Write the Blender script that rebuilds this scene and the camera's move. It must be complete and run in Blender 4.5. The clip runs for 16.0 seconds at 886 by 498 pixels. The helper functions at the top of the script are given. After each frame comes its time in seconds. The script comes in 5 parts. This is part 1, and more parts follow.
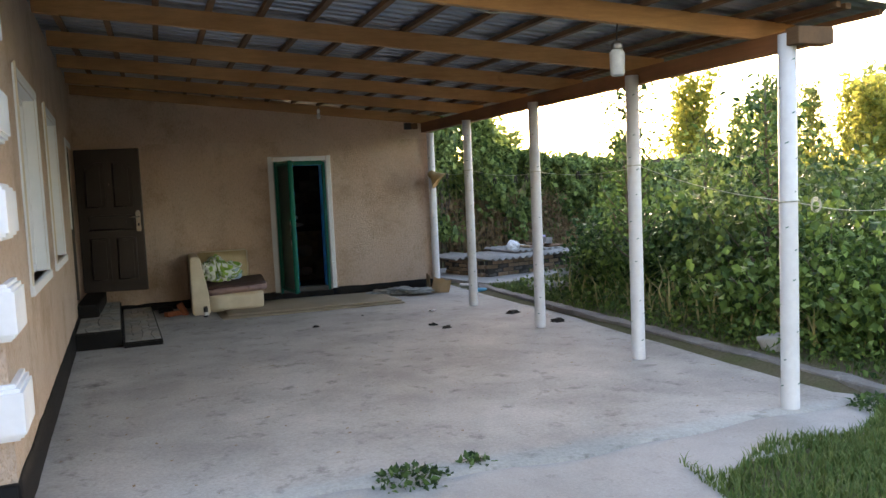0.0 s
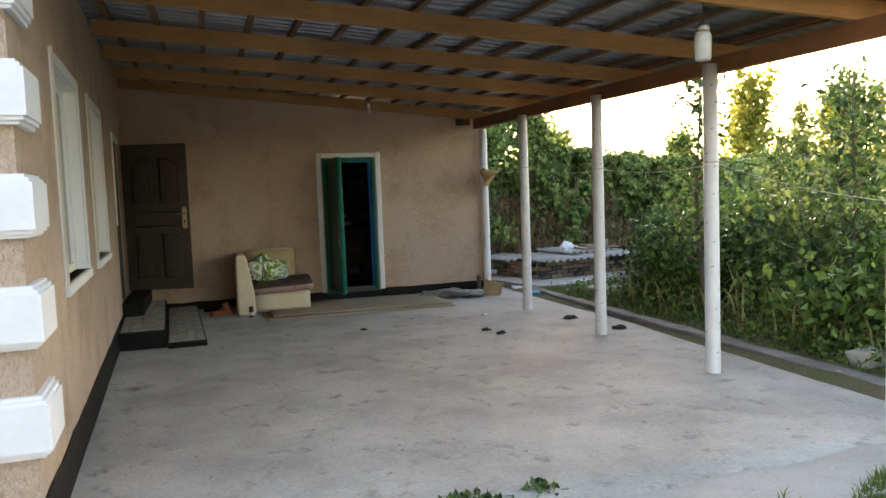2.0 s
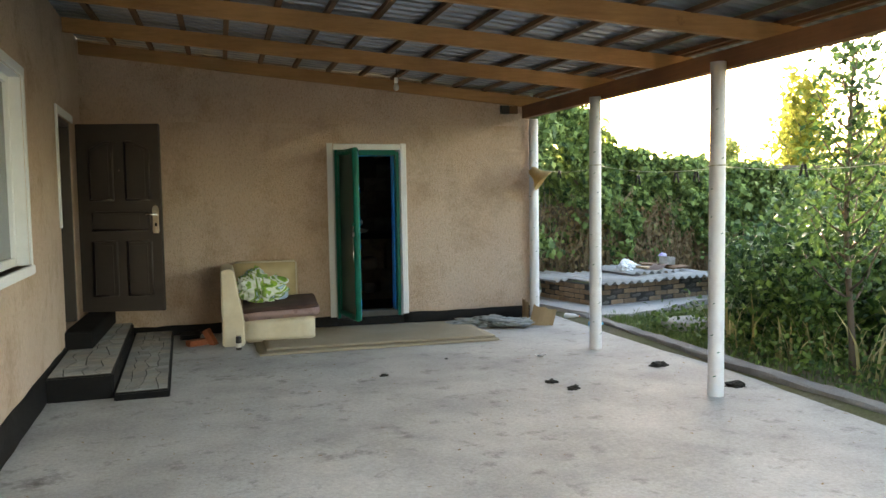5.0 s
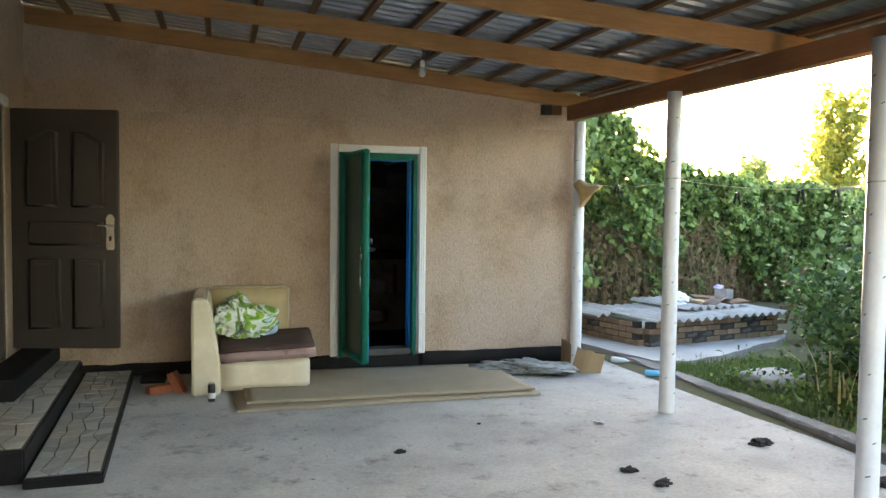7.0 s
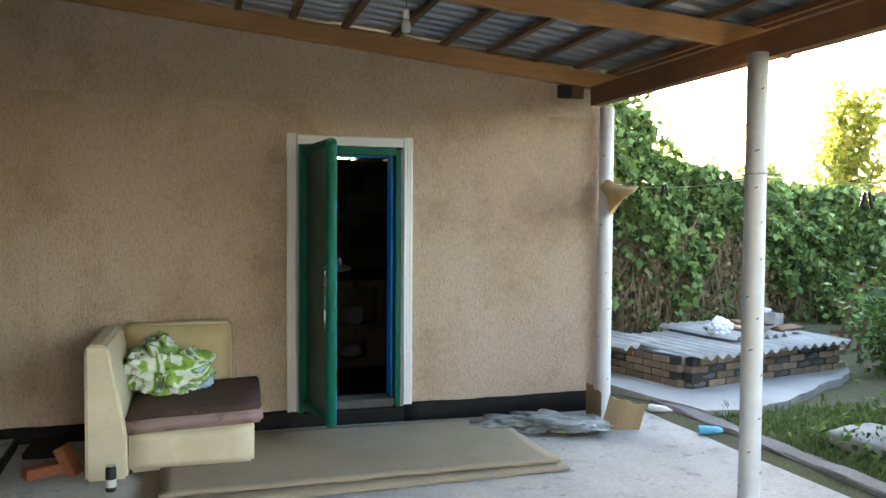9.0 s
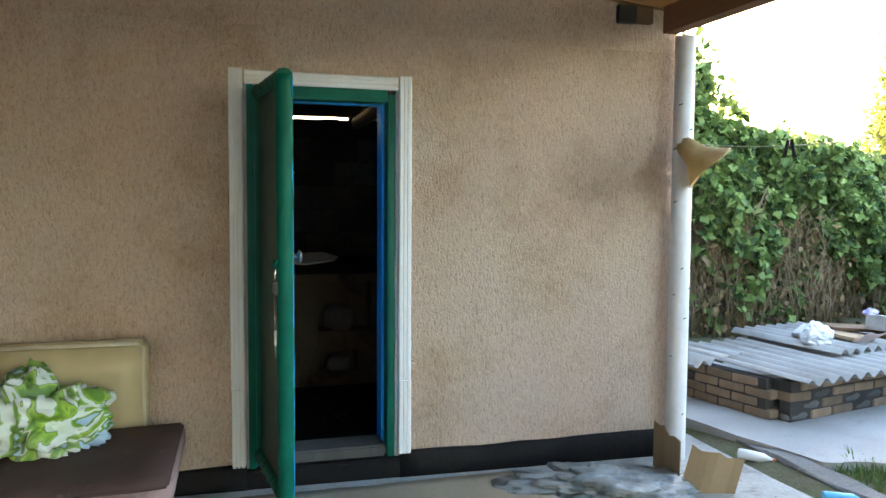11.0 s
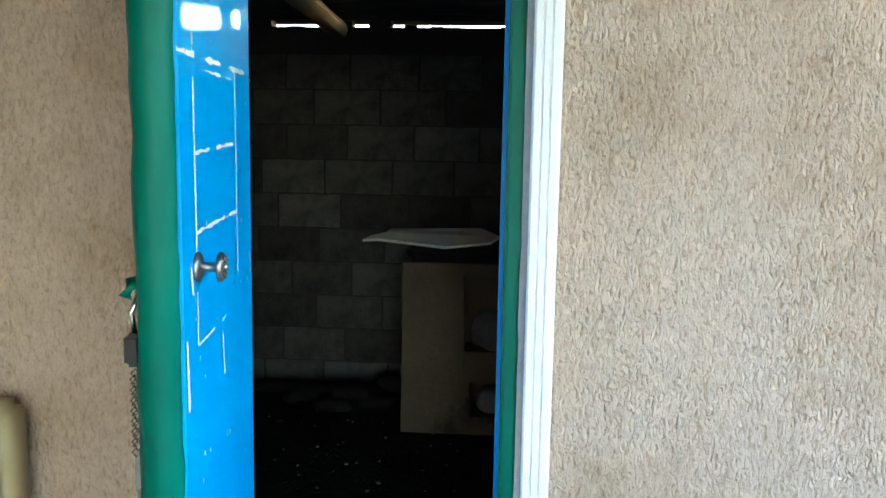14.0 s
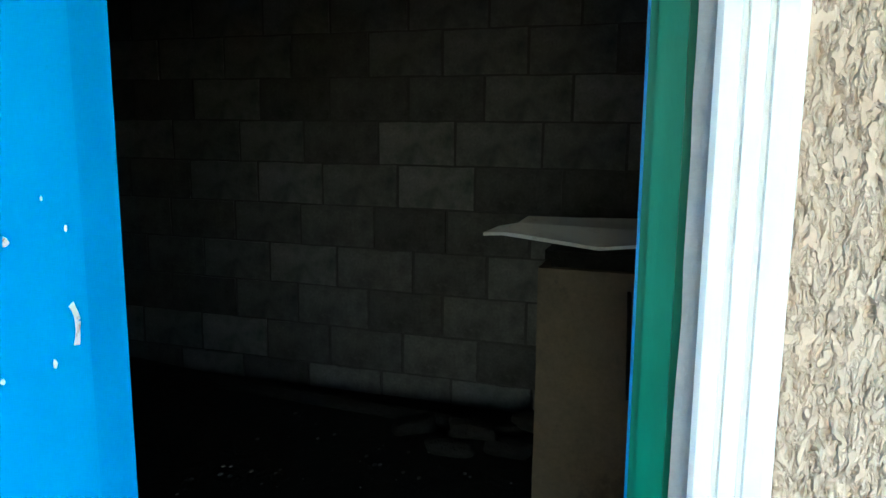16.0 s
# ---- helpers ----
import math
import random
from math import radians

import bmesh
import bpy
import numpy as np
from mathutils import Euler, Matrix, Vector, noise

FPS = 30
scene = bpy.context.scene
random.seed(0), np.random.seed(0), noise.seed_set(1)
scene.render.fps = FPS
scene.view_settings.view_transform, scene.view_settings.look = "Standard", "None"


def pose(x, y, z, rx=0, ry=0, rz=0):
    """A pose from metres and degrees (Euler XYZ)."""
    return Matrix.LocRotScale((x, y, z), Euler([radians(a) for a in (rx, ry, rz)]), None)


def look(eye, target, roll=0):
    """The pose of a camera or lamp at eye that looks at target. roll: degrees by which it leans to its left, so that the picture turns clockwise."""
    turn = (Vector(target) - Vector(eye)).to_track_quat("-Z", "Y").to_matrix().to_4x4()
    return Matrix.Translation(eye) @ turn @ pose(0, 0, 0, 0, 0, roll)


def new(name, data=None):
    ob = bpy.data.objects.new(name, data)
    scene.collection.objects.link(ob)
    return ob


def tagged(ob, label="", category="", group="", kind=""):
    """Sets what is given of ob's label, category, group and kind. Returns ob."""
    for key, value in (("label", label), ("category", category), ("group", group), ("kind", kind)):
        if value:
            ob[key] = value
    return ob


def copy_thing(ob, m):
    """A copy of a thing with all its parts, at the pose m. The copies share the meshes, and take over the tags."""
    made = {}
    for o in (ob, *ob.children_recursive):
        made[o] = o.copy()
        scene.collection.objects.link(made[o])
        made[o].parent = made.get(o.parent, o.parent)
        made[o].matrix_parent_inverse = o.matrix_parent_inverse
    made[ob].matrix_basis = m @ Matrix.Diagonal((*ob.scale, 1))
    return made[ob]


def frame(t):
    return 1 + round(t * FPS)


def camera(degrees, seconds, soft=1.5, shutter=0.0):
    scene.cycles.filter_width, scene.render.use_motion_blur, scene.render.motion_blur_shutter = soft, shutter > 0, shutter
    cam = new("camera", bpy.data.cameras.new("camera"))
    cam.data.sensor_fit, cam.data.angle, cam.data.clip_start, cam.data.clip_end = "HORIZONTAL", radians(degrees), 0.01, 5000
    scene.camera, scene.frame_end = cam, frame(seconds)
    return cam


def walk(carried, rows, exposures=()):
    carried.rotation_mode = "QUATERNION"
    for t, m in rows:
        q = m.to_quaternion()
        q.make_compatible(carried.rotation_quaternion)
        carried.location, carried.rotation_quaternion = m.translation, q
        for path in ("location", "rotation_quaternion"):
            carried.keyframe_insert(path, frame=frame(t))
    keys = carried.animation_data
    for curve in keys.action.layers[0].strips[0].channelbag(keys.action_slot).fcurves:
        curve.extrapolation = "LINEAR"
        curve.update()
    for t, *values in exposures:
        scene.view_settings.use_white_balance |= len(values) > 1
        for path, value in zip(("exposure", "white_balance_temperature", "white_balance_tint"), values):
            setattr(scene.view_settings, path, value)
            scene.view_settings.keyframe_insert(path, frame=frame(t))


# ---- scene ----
cam = camera(60.5, 16.0)
PATH = [
    (0, (0.511, -0.078, 1.706), (1.204, 1.791, 1.551), -2.6),
    (0.5, (0.445, -0.057, 1.708), (1.045, 1.844, 1.557), -1.9),
    (1, (0.401, -0.003, 1.694), (0.98, 1.906, 1.547), -1.3),
    (1.5, (0.433, 0.127, 1.671), (1.013, 2.035, 1.526), -1.6),
    (2, (0.557, 0.4, 1.689), (1.14, 2.307, 1.538), -2.2),
    (2.5, (0.607, 0.716, 1.656), (1.184, 2.625, 1.506), -2.2),
    (3, (0.667, 1.099, 1.655), (1.242, 3.009, 1.507), -2.1),
    (3.5, (0.748, 1.506, 1.662), (1.323, 3.416, 1.509), -1.9),
    (4, (0.739, 1.901, 1.625), (1.314, 3.811, 1.477), -1.2),
    (4.2, (0.779, 2.079, 1.637), (1.343, 3.992, 1.49), -1.1),
    (6.5, (1.024, 4.117, 1.623), (1.585, 6.034, 1.529), -0.3),
    (7, (1.121, 4.563, 1.663), (1.682, 6.48, 1.568), 0.7),
    (7.5, (1.205, 5.007, 1.658), (1.786, 6.919, 1.572), 0.8),
    (8, (1.283, 5.456, 1.667), (1.872, 7.366, 1.591), 0.8),
    (8.2, (1.347, 5.628, 1.667), (1.928, 7.541, 1.6), 0.9),
    (10.3, (1.941, 7.506, 1.669), (2.568, 9.403, 1.588), -0.6),
    (10.5, (1.996, 7.684, 1.641), (2.617, 9.583, 1.552), -0.5),
    (11, (2.166, 8.097, 1.651), (2.722, 10.014, 1.525), 0.4),
    (11.5, (2.394, 8.522, 1.638), (2.808, 10.473, 1.481), 0.3),
    (12, (2.556, 8.931, 1.588), (2.834, 10.904, 1.409), -0.3),
    (12.5, (2.71, 9.346, 1.615), (2.935, 11.32, 1.382), -0.2),
    (13, (2.907, 9.712, 1.627), (3.043, 11.694, 1.396), -0.2),
    (13.5, (2.98, 10.072, 1.6), (3.009, 12.059, 1.371), 0.6),
    (14, (3.055, 10.409, 1.598), (2.926, 12.39, 1.358), 1.0),
    (14.5, (3.141, 10.741, 1.612), (2.783, 12.692, 1.36), 0.9),
    (15, (3.113, 11.066, 1.592), (2.637, 12.99, 1.321), 1.0),
    (15.5, (3.103, 11.37, 1.593), (2.558, 13.273, 1.307), 0.9),
    (16, (3.146, 11.659, 1.566), (2.506, 13.525, 1.237), 0.4),
]
walk(cam, [(t, look(eye, target, roll)) for t, eye, target, roll in PATH], exposures=[(0.0, 3.2, 7100, 25), (1.5, 3.25, 7500, 23), (3.5, 3.6, 7700, 18), (7.0, 4.32, 7100, 17), (11.0, 4.42, 6600, 16), (12.0, 4.6, 6450, 15), (13.0, 4.8, 6300, 15), (14.5, 5.2, 5900, 13), (15.0, 5.15, 5900, 12), (16.0, 5.32, 6000, 9)])

# ---- world, sun, exposure ----
SUN_EL, SUN_AZ = radians(8.0), radians(30)        # low sun behind the hedge and the far trees
world = bpy.data.worlds.new("sky")
scene.world = world
world.use_nodes = True
wn = world.node_tree.nodes
sky = wn.new("ShaderNodeTexSky")
sky.sky_type = 'NISHITA'
sky.sun_disc = False
sky.sun_elevation, sky.sun_rotation = SUN_EL, SUN_AZ
sky.air_density, sky.dust_density = 1.0, 1.3
wn["Background"].inputs["Strength"].default_value = 0.15
world.node_tree.links.new(sky.outputs[0], wn["Background"].inputs["Color"])
sun = new("sun", bpy.data.lights.new("sun", 'SUN'))
sun.data.energy, sun.data.angle, sun.data.color = 3.0, radians(0.6), (1.0, 0.84, 0.58)
SUN_DIR = Vector((math.sin(SUN_AZ) * math.cos(SUN_EL), math.cos(SUN_AZ) * math.cos(SUN_EL), math.sin(SUN_EL)))
sun.matrix_world = look(SUN_DIR * 60, (0, 0, 0))


# ---- materials ----
def material(name, colour, rough=0.8, metal=0.0, vary=None, grain=None, bump=None, stains=None, coat=0.0, rand=0.0, spec=0.5):
    """colour: base. vary: (scale, colour2, stretch xyz) large patches; grain: (scale, amount, stretch);
    bump: (scale, strength, distance, stretch); stains: (scale, colour, low, high)."""
    m = bpy.data.materials.new(name)
    m.use_nodes = True
    nt = m.node_tree
    bsdf = nt.nodes["Principled BSDF"]
    bsdf.inputs["Roughness"].default_value = rough
    bsdf.inputs["Metallic"].default_value = metal
    bsdf.inputs["Coat Weight"].default_value = coat
    bsdf.inputs["Specular IOR Level"].default_value = spec
    geo = nt.nodes.new("ShaderNodeTexCoord")

    def tex(scale, stretch=(1, 1, 1), detail=6, kind="noise", rough_=0.6):
        mp = nt.nodes.new("ShaderNodeMapping")
        mp.inputs["Scale"].default_value = stretch
        nt.links.new(geo.outputs["Object"], mp.inputs["Vector"])
        if kind == "noise":
            n = nt.nodes.new("ShaderNodeTexNoise")
            n.inputs["Detail"].default_value = detail
            n.inputs["Roughness"].default_value = rough_
        else:
            n = nt.nodes.new("ShaderNodeTexVoronoi")
        n.inputs["Scale"].default_value = scale
        nt.links.new(mp.outputs[0], n.inputs["Vector"])
        return n.outputs[0]

    def ramp(sock, lo, hi):
        r = nt.nodes.new("ShaderNodeMapRange")
        r.inputs["From Min"].default_value, r.inputs["From Max"].default_value = lo, hi
        nt.links.new(sock, r.inputs["Value"])
        return r.outputs[0]

    def mix(fac, a, b, mode='MIX'):
        x = nt.nodes.new("ShaderNodeMix")
        x.data_type, x.blend_type = 'RGBA', mode
        for s, v in ((x.inputs[0], fac), (x.inputs[6], a), (x.inputs[7], b)):
            if isinstance(v, tuple):
                s.default_value = (*v, 1) if len(v) == 3 else v
            elif isinstance(v, float):
                s.default_value = v
            else:
                nt.links.new(v, s)
        return x.outputs[2]

    col = colour
    if vary:
        scale, c2, st = (*vary, (1, 1, 1))[:3]
        col = mix(ramp(tex(scale, st, 4), 0.35, 0.65), col, c2)
    if stains:
        scale, c2, lo, hi = stains
        col = mix(ramp(tex(scale, (1, 1, 1), 8, rough_=0.7), lo, hi), col, c2)
    if grain:
        scale, amount, st = (*grain, (1, 1, 1))[:3]
        g = ramp(tex(scale, st, 8, rough_=0.75), 0.3, 0.7)
        lo = tuple([1 - amount] * 3)
        col = mix(1.0, col, mix(g, lo, (1.0, 1.0, 1.0)), 'MULTIPLY')
    if rand:
        info = nt.nodes.new("ShaderNodeObjectInfo")
        col = mix(1.0, col, mix(info.outputs["Random"], tuple([1 - rand] * 3), (1.0, 1.0, 1.0)), 'MULTIPLY')
    if isinstance(col, tuple):
        bsdf.inputs["Base Color"].default_value = (*col, 1)
    else:
        nt.links.new(col, bsdf.inputs["Base Color"])
    if bump:
        items = bump if isinstance(bump, list) else [bump]
        prev = None
        for scale, strength, dist, *st in items:
            b = nt.nodes.new("ShaderNodeBump")
            b.inputs["Strength"].default_value, b.inputs["Distance"].default_value = strength, dist
            nt.links.new(tex(scale, st[0] if st else (1, 1, 1), 6), b.inputs["Height"])
            if prev:
                nt.links.new(prev, b.inputs["Normal"])
            prev = b.outputs[0]
        nt.links.new(prev, bsdf.inputs["Normal"])
    return m


def leaf_material(name, c1, c2, trans=0.35):
    m = bpy.data.materials.new(name)
    m.use_nodes = True
    nt = m.node_tree
    bsdf = nt.nodes["Principled BSDF"]
    geo = nt.nodes.new("ShaderNodeNewGeometry")
    r = nt.nodes.new("ShaderNodeMix")
    r.data_type = 'RGBA'
    r.inputs[6].default_value, r.inputs[7].default_value = (*c1, 1), (*c2, 1)
    nt.links.new(geo.outputs["Random Per Island"], r.inputs[0])
    nt.links.new(r.outputs[2], bsdf.inputs["Base Color"])
    bsdf.inputs["Roughness"].default_value = 0.55
    bsdf.inputs["Specular IOR Level"].default_value = 0.3
    tr = nt.nodes.new("ShaderNodeBsdfTranslucent")
    nt.links.new(r.outputs[2], tr.inputs["Color"])
    mx = nt.nodes.new("ShaderNodeMixShader")
    mx.inputs[0].default_value = trans
    nt.links.new(bsdf.outputs[0], mx.inputs[1])
    nt.links.new(tr.outputs[0], mx.inputs[2])
    nt.links.new(mx.outputs[0], nt.nodes["Material Output"].inputs["Surface"])
    return m


def stucco_material(name, dark_patch=False):
    """Trowelled plaster: pale crust with short upright grooves, browner inside; optionally a soft darker patch on the
    end wall.
    """
    m = material(name, (0.70, 0.53, 0.41), 0.9, vary=(1.1, (0.75, 0.60, 0.49), (1, 1, 0.6)), grain=(48, 0.25, (1, 1, 0.45)),
                 stains=(1.6, (0.52, 0.375, 0.26), 0.50, 0.72), spec=0.2)
    nt = m.node_tree
    bsdf = nt.nodes["Principled BSDF"]
    co = nt.nodes.new("ShaderNodeTexCoord")
    heights = []
    for scale, st, lo, hi in ((120, (1, 1, 0.5), 0.36, 0.54), (55, (1, 1, 0.42), 0.33, 0.52)):
        mp = nt.nodes.new("ShaderNodeMapping")
        mp.inputs["Scale"].default_value = st
        n = nt.nodes.new("ShaderNodeTexNoise")
        n.inputs["Scale"].default_value, n.inputs["Detail"].default_value, n.inputs["Distortion"].default_value = scale, 3, 0.5
        r = nt.nodes.new("ShaderNodeMapRange")
        r.inputs["From Min"].default_value, r.inputs["From Max"].default_value = lo, hi
        nt.links.new(co.outputs["Object"], mp.inputs[0])
        nt.links.new(mp.outputs[0], n.inputs["Vector"])
        src = n.outputs[0]
        nt.links.new(src, r.inputs["Value"])
        heights.append(r.outputs[0])
    add = nt.nodes.new("ShaderNodeMath")
    add.operation = 'MULTIPLY_ADD'
    add.inputs[1].default_value = 0.9
    nt.links.new(heights[1], add.inputs[0])
    nt.links.new(heights[0], add.inputs[2])
    b = nt.nodes.new("ShaderNodeBump")
    b.inputs["Strength"].default_value, b.inputs["Distance"].default_value = 1.0, 0.0068
    nt.links.new(add.outputs[0], b.inputs["Height"])
    nt.links.new(b.outputs[0], bsdf.inputs["Normal"])
    col = bsdf.inputs["Base Color"].links[0].from_socket

    def blend(fac, c, mode):
        x = nt.nodes.new("ShaderNodeMix")
        x.data_type, x.blend_type = 'RGBA', mode
        nt.links.new(fac, x.inputs[0])
        nt.links.new(col, x.inputs[6])
        x.inputs[7].default_value = (*c, 1)
        return x.outputs[2]

    # low spots of the bump are also coloured darker and browner
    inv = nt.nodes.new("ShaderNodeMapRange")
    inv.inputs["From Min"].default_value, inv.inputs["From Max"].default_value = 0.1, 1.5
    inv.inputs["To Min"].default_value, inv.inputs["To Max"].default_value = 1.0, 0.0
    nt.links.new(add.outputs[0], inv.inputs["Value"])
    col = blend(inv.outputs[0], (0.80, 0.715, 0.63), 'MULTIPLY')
    if dark_patch:
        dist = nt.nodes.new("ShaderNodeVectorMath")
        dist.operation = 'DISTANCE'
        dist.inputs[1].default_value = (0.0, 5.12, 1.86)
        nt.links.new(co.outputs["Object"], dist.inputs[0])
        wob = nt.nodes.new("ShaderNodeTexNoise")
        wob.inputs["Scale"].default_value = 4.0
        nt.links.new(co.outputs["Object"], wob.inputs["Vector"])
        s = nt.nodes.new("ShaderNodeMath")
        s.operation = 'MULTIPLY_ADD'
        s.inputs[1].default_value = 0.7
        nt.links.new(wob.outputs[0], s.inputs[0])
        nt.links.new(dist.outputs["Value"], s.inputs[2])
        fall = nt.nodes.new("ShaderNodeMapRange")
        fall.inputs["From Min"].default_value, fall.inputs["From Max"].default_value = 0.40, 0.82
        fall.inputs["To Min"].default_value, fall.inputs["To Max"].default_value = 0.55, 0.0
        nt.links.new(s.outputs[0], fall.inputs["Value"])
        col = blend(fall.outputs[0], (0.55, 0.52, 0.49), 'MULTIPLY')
    nt.links.new(col, bsdf.inputs["Base Color"])
    return m


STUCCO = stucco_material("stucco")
STUCCO_END = stucco_material("dark_patch_stucco", True)
CONCRETE = material("concrete", (0.53, 0.515, 0.48), 0.9, vary=(1.1, (0.37, 0.36, 0.34)), stains=(4.2, (0.20, 0.19, 0.175), 0.56, 0.72), grain=(40, 0.34),
                    bump=[(11, 0.5, 0.012), (90, 0.5, 0.004)], spec=0.25)
KERB = material("kerb_concrete", (0.30, 0.29, 0.275), 0.95, vary=(2, (0.19, 0.18, 0.17)), stains=(6, (0.42, 0.41, 0.39), 0.58, 0.72), grain=(50, 0.35), bump=[(10, 0.8, 0.02), (70, 0.6, 0.006)], spec=0.15)
OLD_CONCRETE = material("old_concrete", (0.47, 0.46, 0.44), 0.95, vary=(1.3, (0.38, 0.37, 0.35)), stains=(6, (0.25, 0.24, 0.22), 0.6, 0.75), grain=(60, 0.25),
                        bump=[(12, 0.5, 0.015), (90, 0.5, 0.004)], spec=0.2)
PLINTH = material("plinth_paint", (0.008, 0.008, 0.009), 0.6, vary=(3, (0.014, 0.013, 0.013)), stains=(14, (0.05, 0.047, 0.043), 0.68, 0.82), bump=(25, 0.5, 0.012), spec=0.1)
WHITE = material("white_paint", (0.78, 0.80, 0.82), 0.5, grain=(12, 0.07), bump=(60, 0.1, 0.002))
QUOIN = material("quoin_paint", (0.80, 0.83, 0.88), 0.6, grain=(9, 0.08), stains=(7, (0.55, 0.5, 0.42), 0.72, 0.85), bump=(40, 0.2, 0.003))
POST = material("post_paint", (0.74, 0.75, 0.77), 0.6, vary=(4, (0.66, 0.66, 0.68)), grain=(18, 0.1), bump=(50, 0.15, 0.002))
MARK = material("post_mark", (0.05, 0.16, 0.13), 0.7)
PINE = material("pine_timber", (0.50, 0.27, 0.105), 0.7, vary=(1.2, (0.37, 0.185, 0.07)), grain=(30, 0.35, (0.06, 1, 1)), stains=(4, (0.16, 0.075, 0.03), 0.66, 0.8), bump=(40, 0.2, 0.003, (0.06, 1, 1)))
PINE_Y = material("pine_beam", (0.29, 0.125, 0.05), 0.7, vary=(1.2, (0.20, 0.08, 0.034)), grain=(30, 0.35, (1, 0.06, 1)), bump=(40, 0.2, 0.003, (1, 0.06, 1)))
BATTEN = material("batten_timber", (0.19, 0.10, 0.045), 0.8, vary=(1.5, (0.11, 0.06, 0.028)), grain=(30, 0.35, (1, 0.05, 1)))
ZINC = material("zinc_sheet", (0.36, 0.40, 0.45), 0.4, 0.8, vary=(1.2, (0.24, 0.27, 0.31)), grain=(20, 0.15, (0.2, 1, 1)))
SLATE = material("asbestos_slate", (0.44, 0.43, 0.41), 0.95, vary=(2, (0.33, 0.32, 0.30)), stains=(5, (0.2, 0.19, 0.17), 0.58, 0.75), grain=(40, 0.2))
BROWN_DOOR = material("brown_steel", (0.048, 0.038, 0.033), 0.40, vary=(2, (0.038, 0.030, 0.027)), grain=(25, 0.12))
CHROME = material("chrome", (0.75, 0.72, 0.66), 0.22, 1.0, grain=(20, 0.15))
STEEL = material("dull_steel", (0.35, 0.34, 0.33), 0.4, 1.0, grain=(30, 0.4))
BLACK_IRON = material("black_iron", (0.02, 0.02, 0.02), 0.45, 0.3)
GREEN = material("green_enamel", (0.0003, 0.15, 0.105), 0.4, vary=(4, (0.0003, 0.115, 0.082)), grain=(14, 0.2, (1, 1, 0.15)), stains=(12, (0.02, 0.05, 0.04), 0.68, 0.8), bump=(22, 0.35, 0.006, (1, 1, 0.25)), spec=0.12)
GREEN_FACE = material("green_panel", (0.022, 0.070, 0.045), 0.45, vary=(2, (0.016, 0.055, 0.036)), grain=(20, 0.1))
BLUE = material("blue_enamel", (0.001, 0.36, 0.78), 0.4, vary=(2.0, (0.001, 0.31, 0.72)), stains=(9, (0.03, 0.20, 0.42), 0.68, 0.8), bump=(14, 0.12, 0.004), spec=0.3)
CHIP = material("chipped_paint", (0.72, 0.72, 0.70), 0.8, stains=(40, (0.36, 0.22, 0.12), 0.55, 0.65))
PUTTY = material("grey_putty", (0.42, 0.44, 0.46), 0.8, grain=(30, 0.25), bump=(60, 0.5, 0.004))
GLASS = material("window_glass", (0.10, 0.12, 0.13), 0.06, 0.0, spec=0.7)
CURTAIN = material("curtain", (0.6, 0.6, 0.58), 0.9)
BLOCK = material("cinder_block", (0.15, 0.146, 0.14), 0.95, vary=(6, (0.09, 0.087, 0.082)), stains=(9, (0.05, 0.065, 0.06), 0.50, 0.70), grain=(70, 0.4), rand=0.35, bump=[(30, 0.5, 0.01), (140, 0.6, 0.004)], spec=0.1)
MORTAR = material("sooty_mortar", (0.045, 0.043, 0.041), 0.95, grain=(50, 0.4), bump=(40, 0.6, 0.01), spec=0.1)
DARK_BLOCK = material("dark_cinder_block", (0.115, 0.111, 0.105), 0.95, vary=(5, (0.055, 0.053, 0.05)), stains=(7, (0.14, 0.135, 0.125), 0.60, 0.75), grain=(70, 0.4), rand=0.5, bump=[(30, 0.5, 0.01), (140, 0.6, 0.004)], spec=0.1)
# slate copy with the shed ceiling's gloom put into its colour
DARK_SLATE = material("dark_slate", (0.05, 0.048, 0.045), 0.95, vary=(2, (0.03, 0.029, 0.027)), grain=(40, 0.3), spec=0.1)
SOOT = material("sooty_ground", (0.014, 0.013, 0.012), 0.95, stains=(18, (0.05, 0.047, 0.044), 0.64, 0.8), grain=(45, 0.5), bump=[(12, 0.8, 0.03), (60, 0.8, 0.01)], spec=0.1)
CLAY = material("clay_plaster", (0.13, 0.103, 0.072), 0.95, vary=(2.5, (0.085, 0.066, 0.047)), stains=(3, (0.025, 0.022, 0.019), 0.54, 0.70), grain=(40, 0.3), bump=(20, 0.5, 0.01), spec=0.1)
PAPER = material("grey_board", (0.55, 0.54, 0.52), 0.9, stains=(8, (0.3, 0.28, 0.25), 0.55, 0.75))
CREAM = material("cream_leatherette", (0.68, 0.61, 0.47), 0.45, vary=(3, (0.60, 0.52, 0.38)), grain=(14, 0.12), bump=(160, 0.25, 0.002))
GOLD = material("tan_leatherette", (0.50, 0.40, 0.22), 0.42, vary=(3, (0.42, 0.33, 0.18)), bump=(160, 0.25, 0.002))
BROWN_CLOTH = material("brown_velvet", (0.085, 0.045, 0.038), 0.75, vary=(5, (0.055, 0.03, 0.027)), stains=(9, (0.16, 0.10, 0.09), 0.62, 0.75), bump=(200, 0.3, 0.002))
PINK_CLOTH = material("mauve_piping_cloth", (0.33, 0.225, 0.22), 0.8, stains=(7, (0.17, 0.10, 0.09), 0.55, 0.7), bump=(150, 0.3, 0.002))
CARPET = material("carpet_back", (0.40, 0.335, 0.25), 0.95, vary=(2, (0.35, 0.29, 0.21)), stains=(5, (0.27, 0.22, 0.16), 0.6, 0.75), grain=(90, 0.3), bump=(160, 0.6, 0.003), spec=0.1)
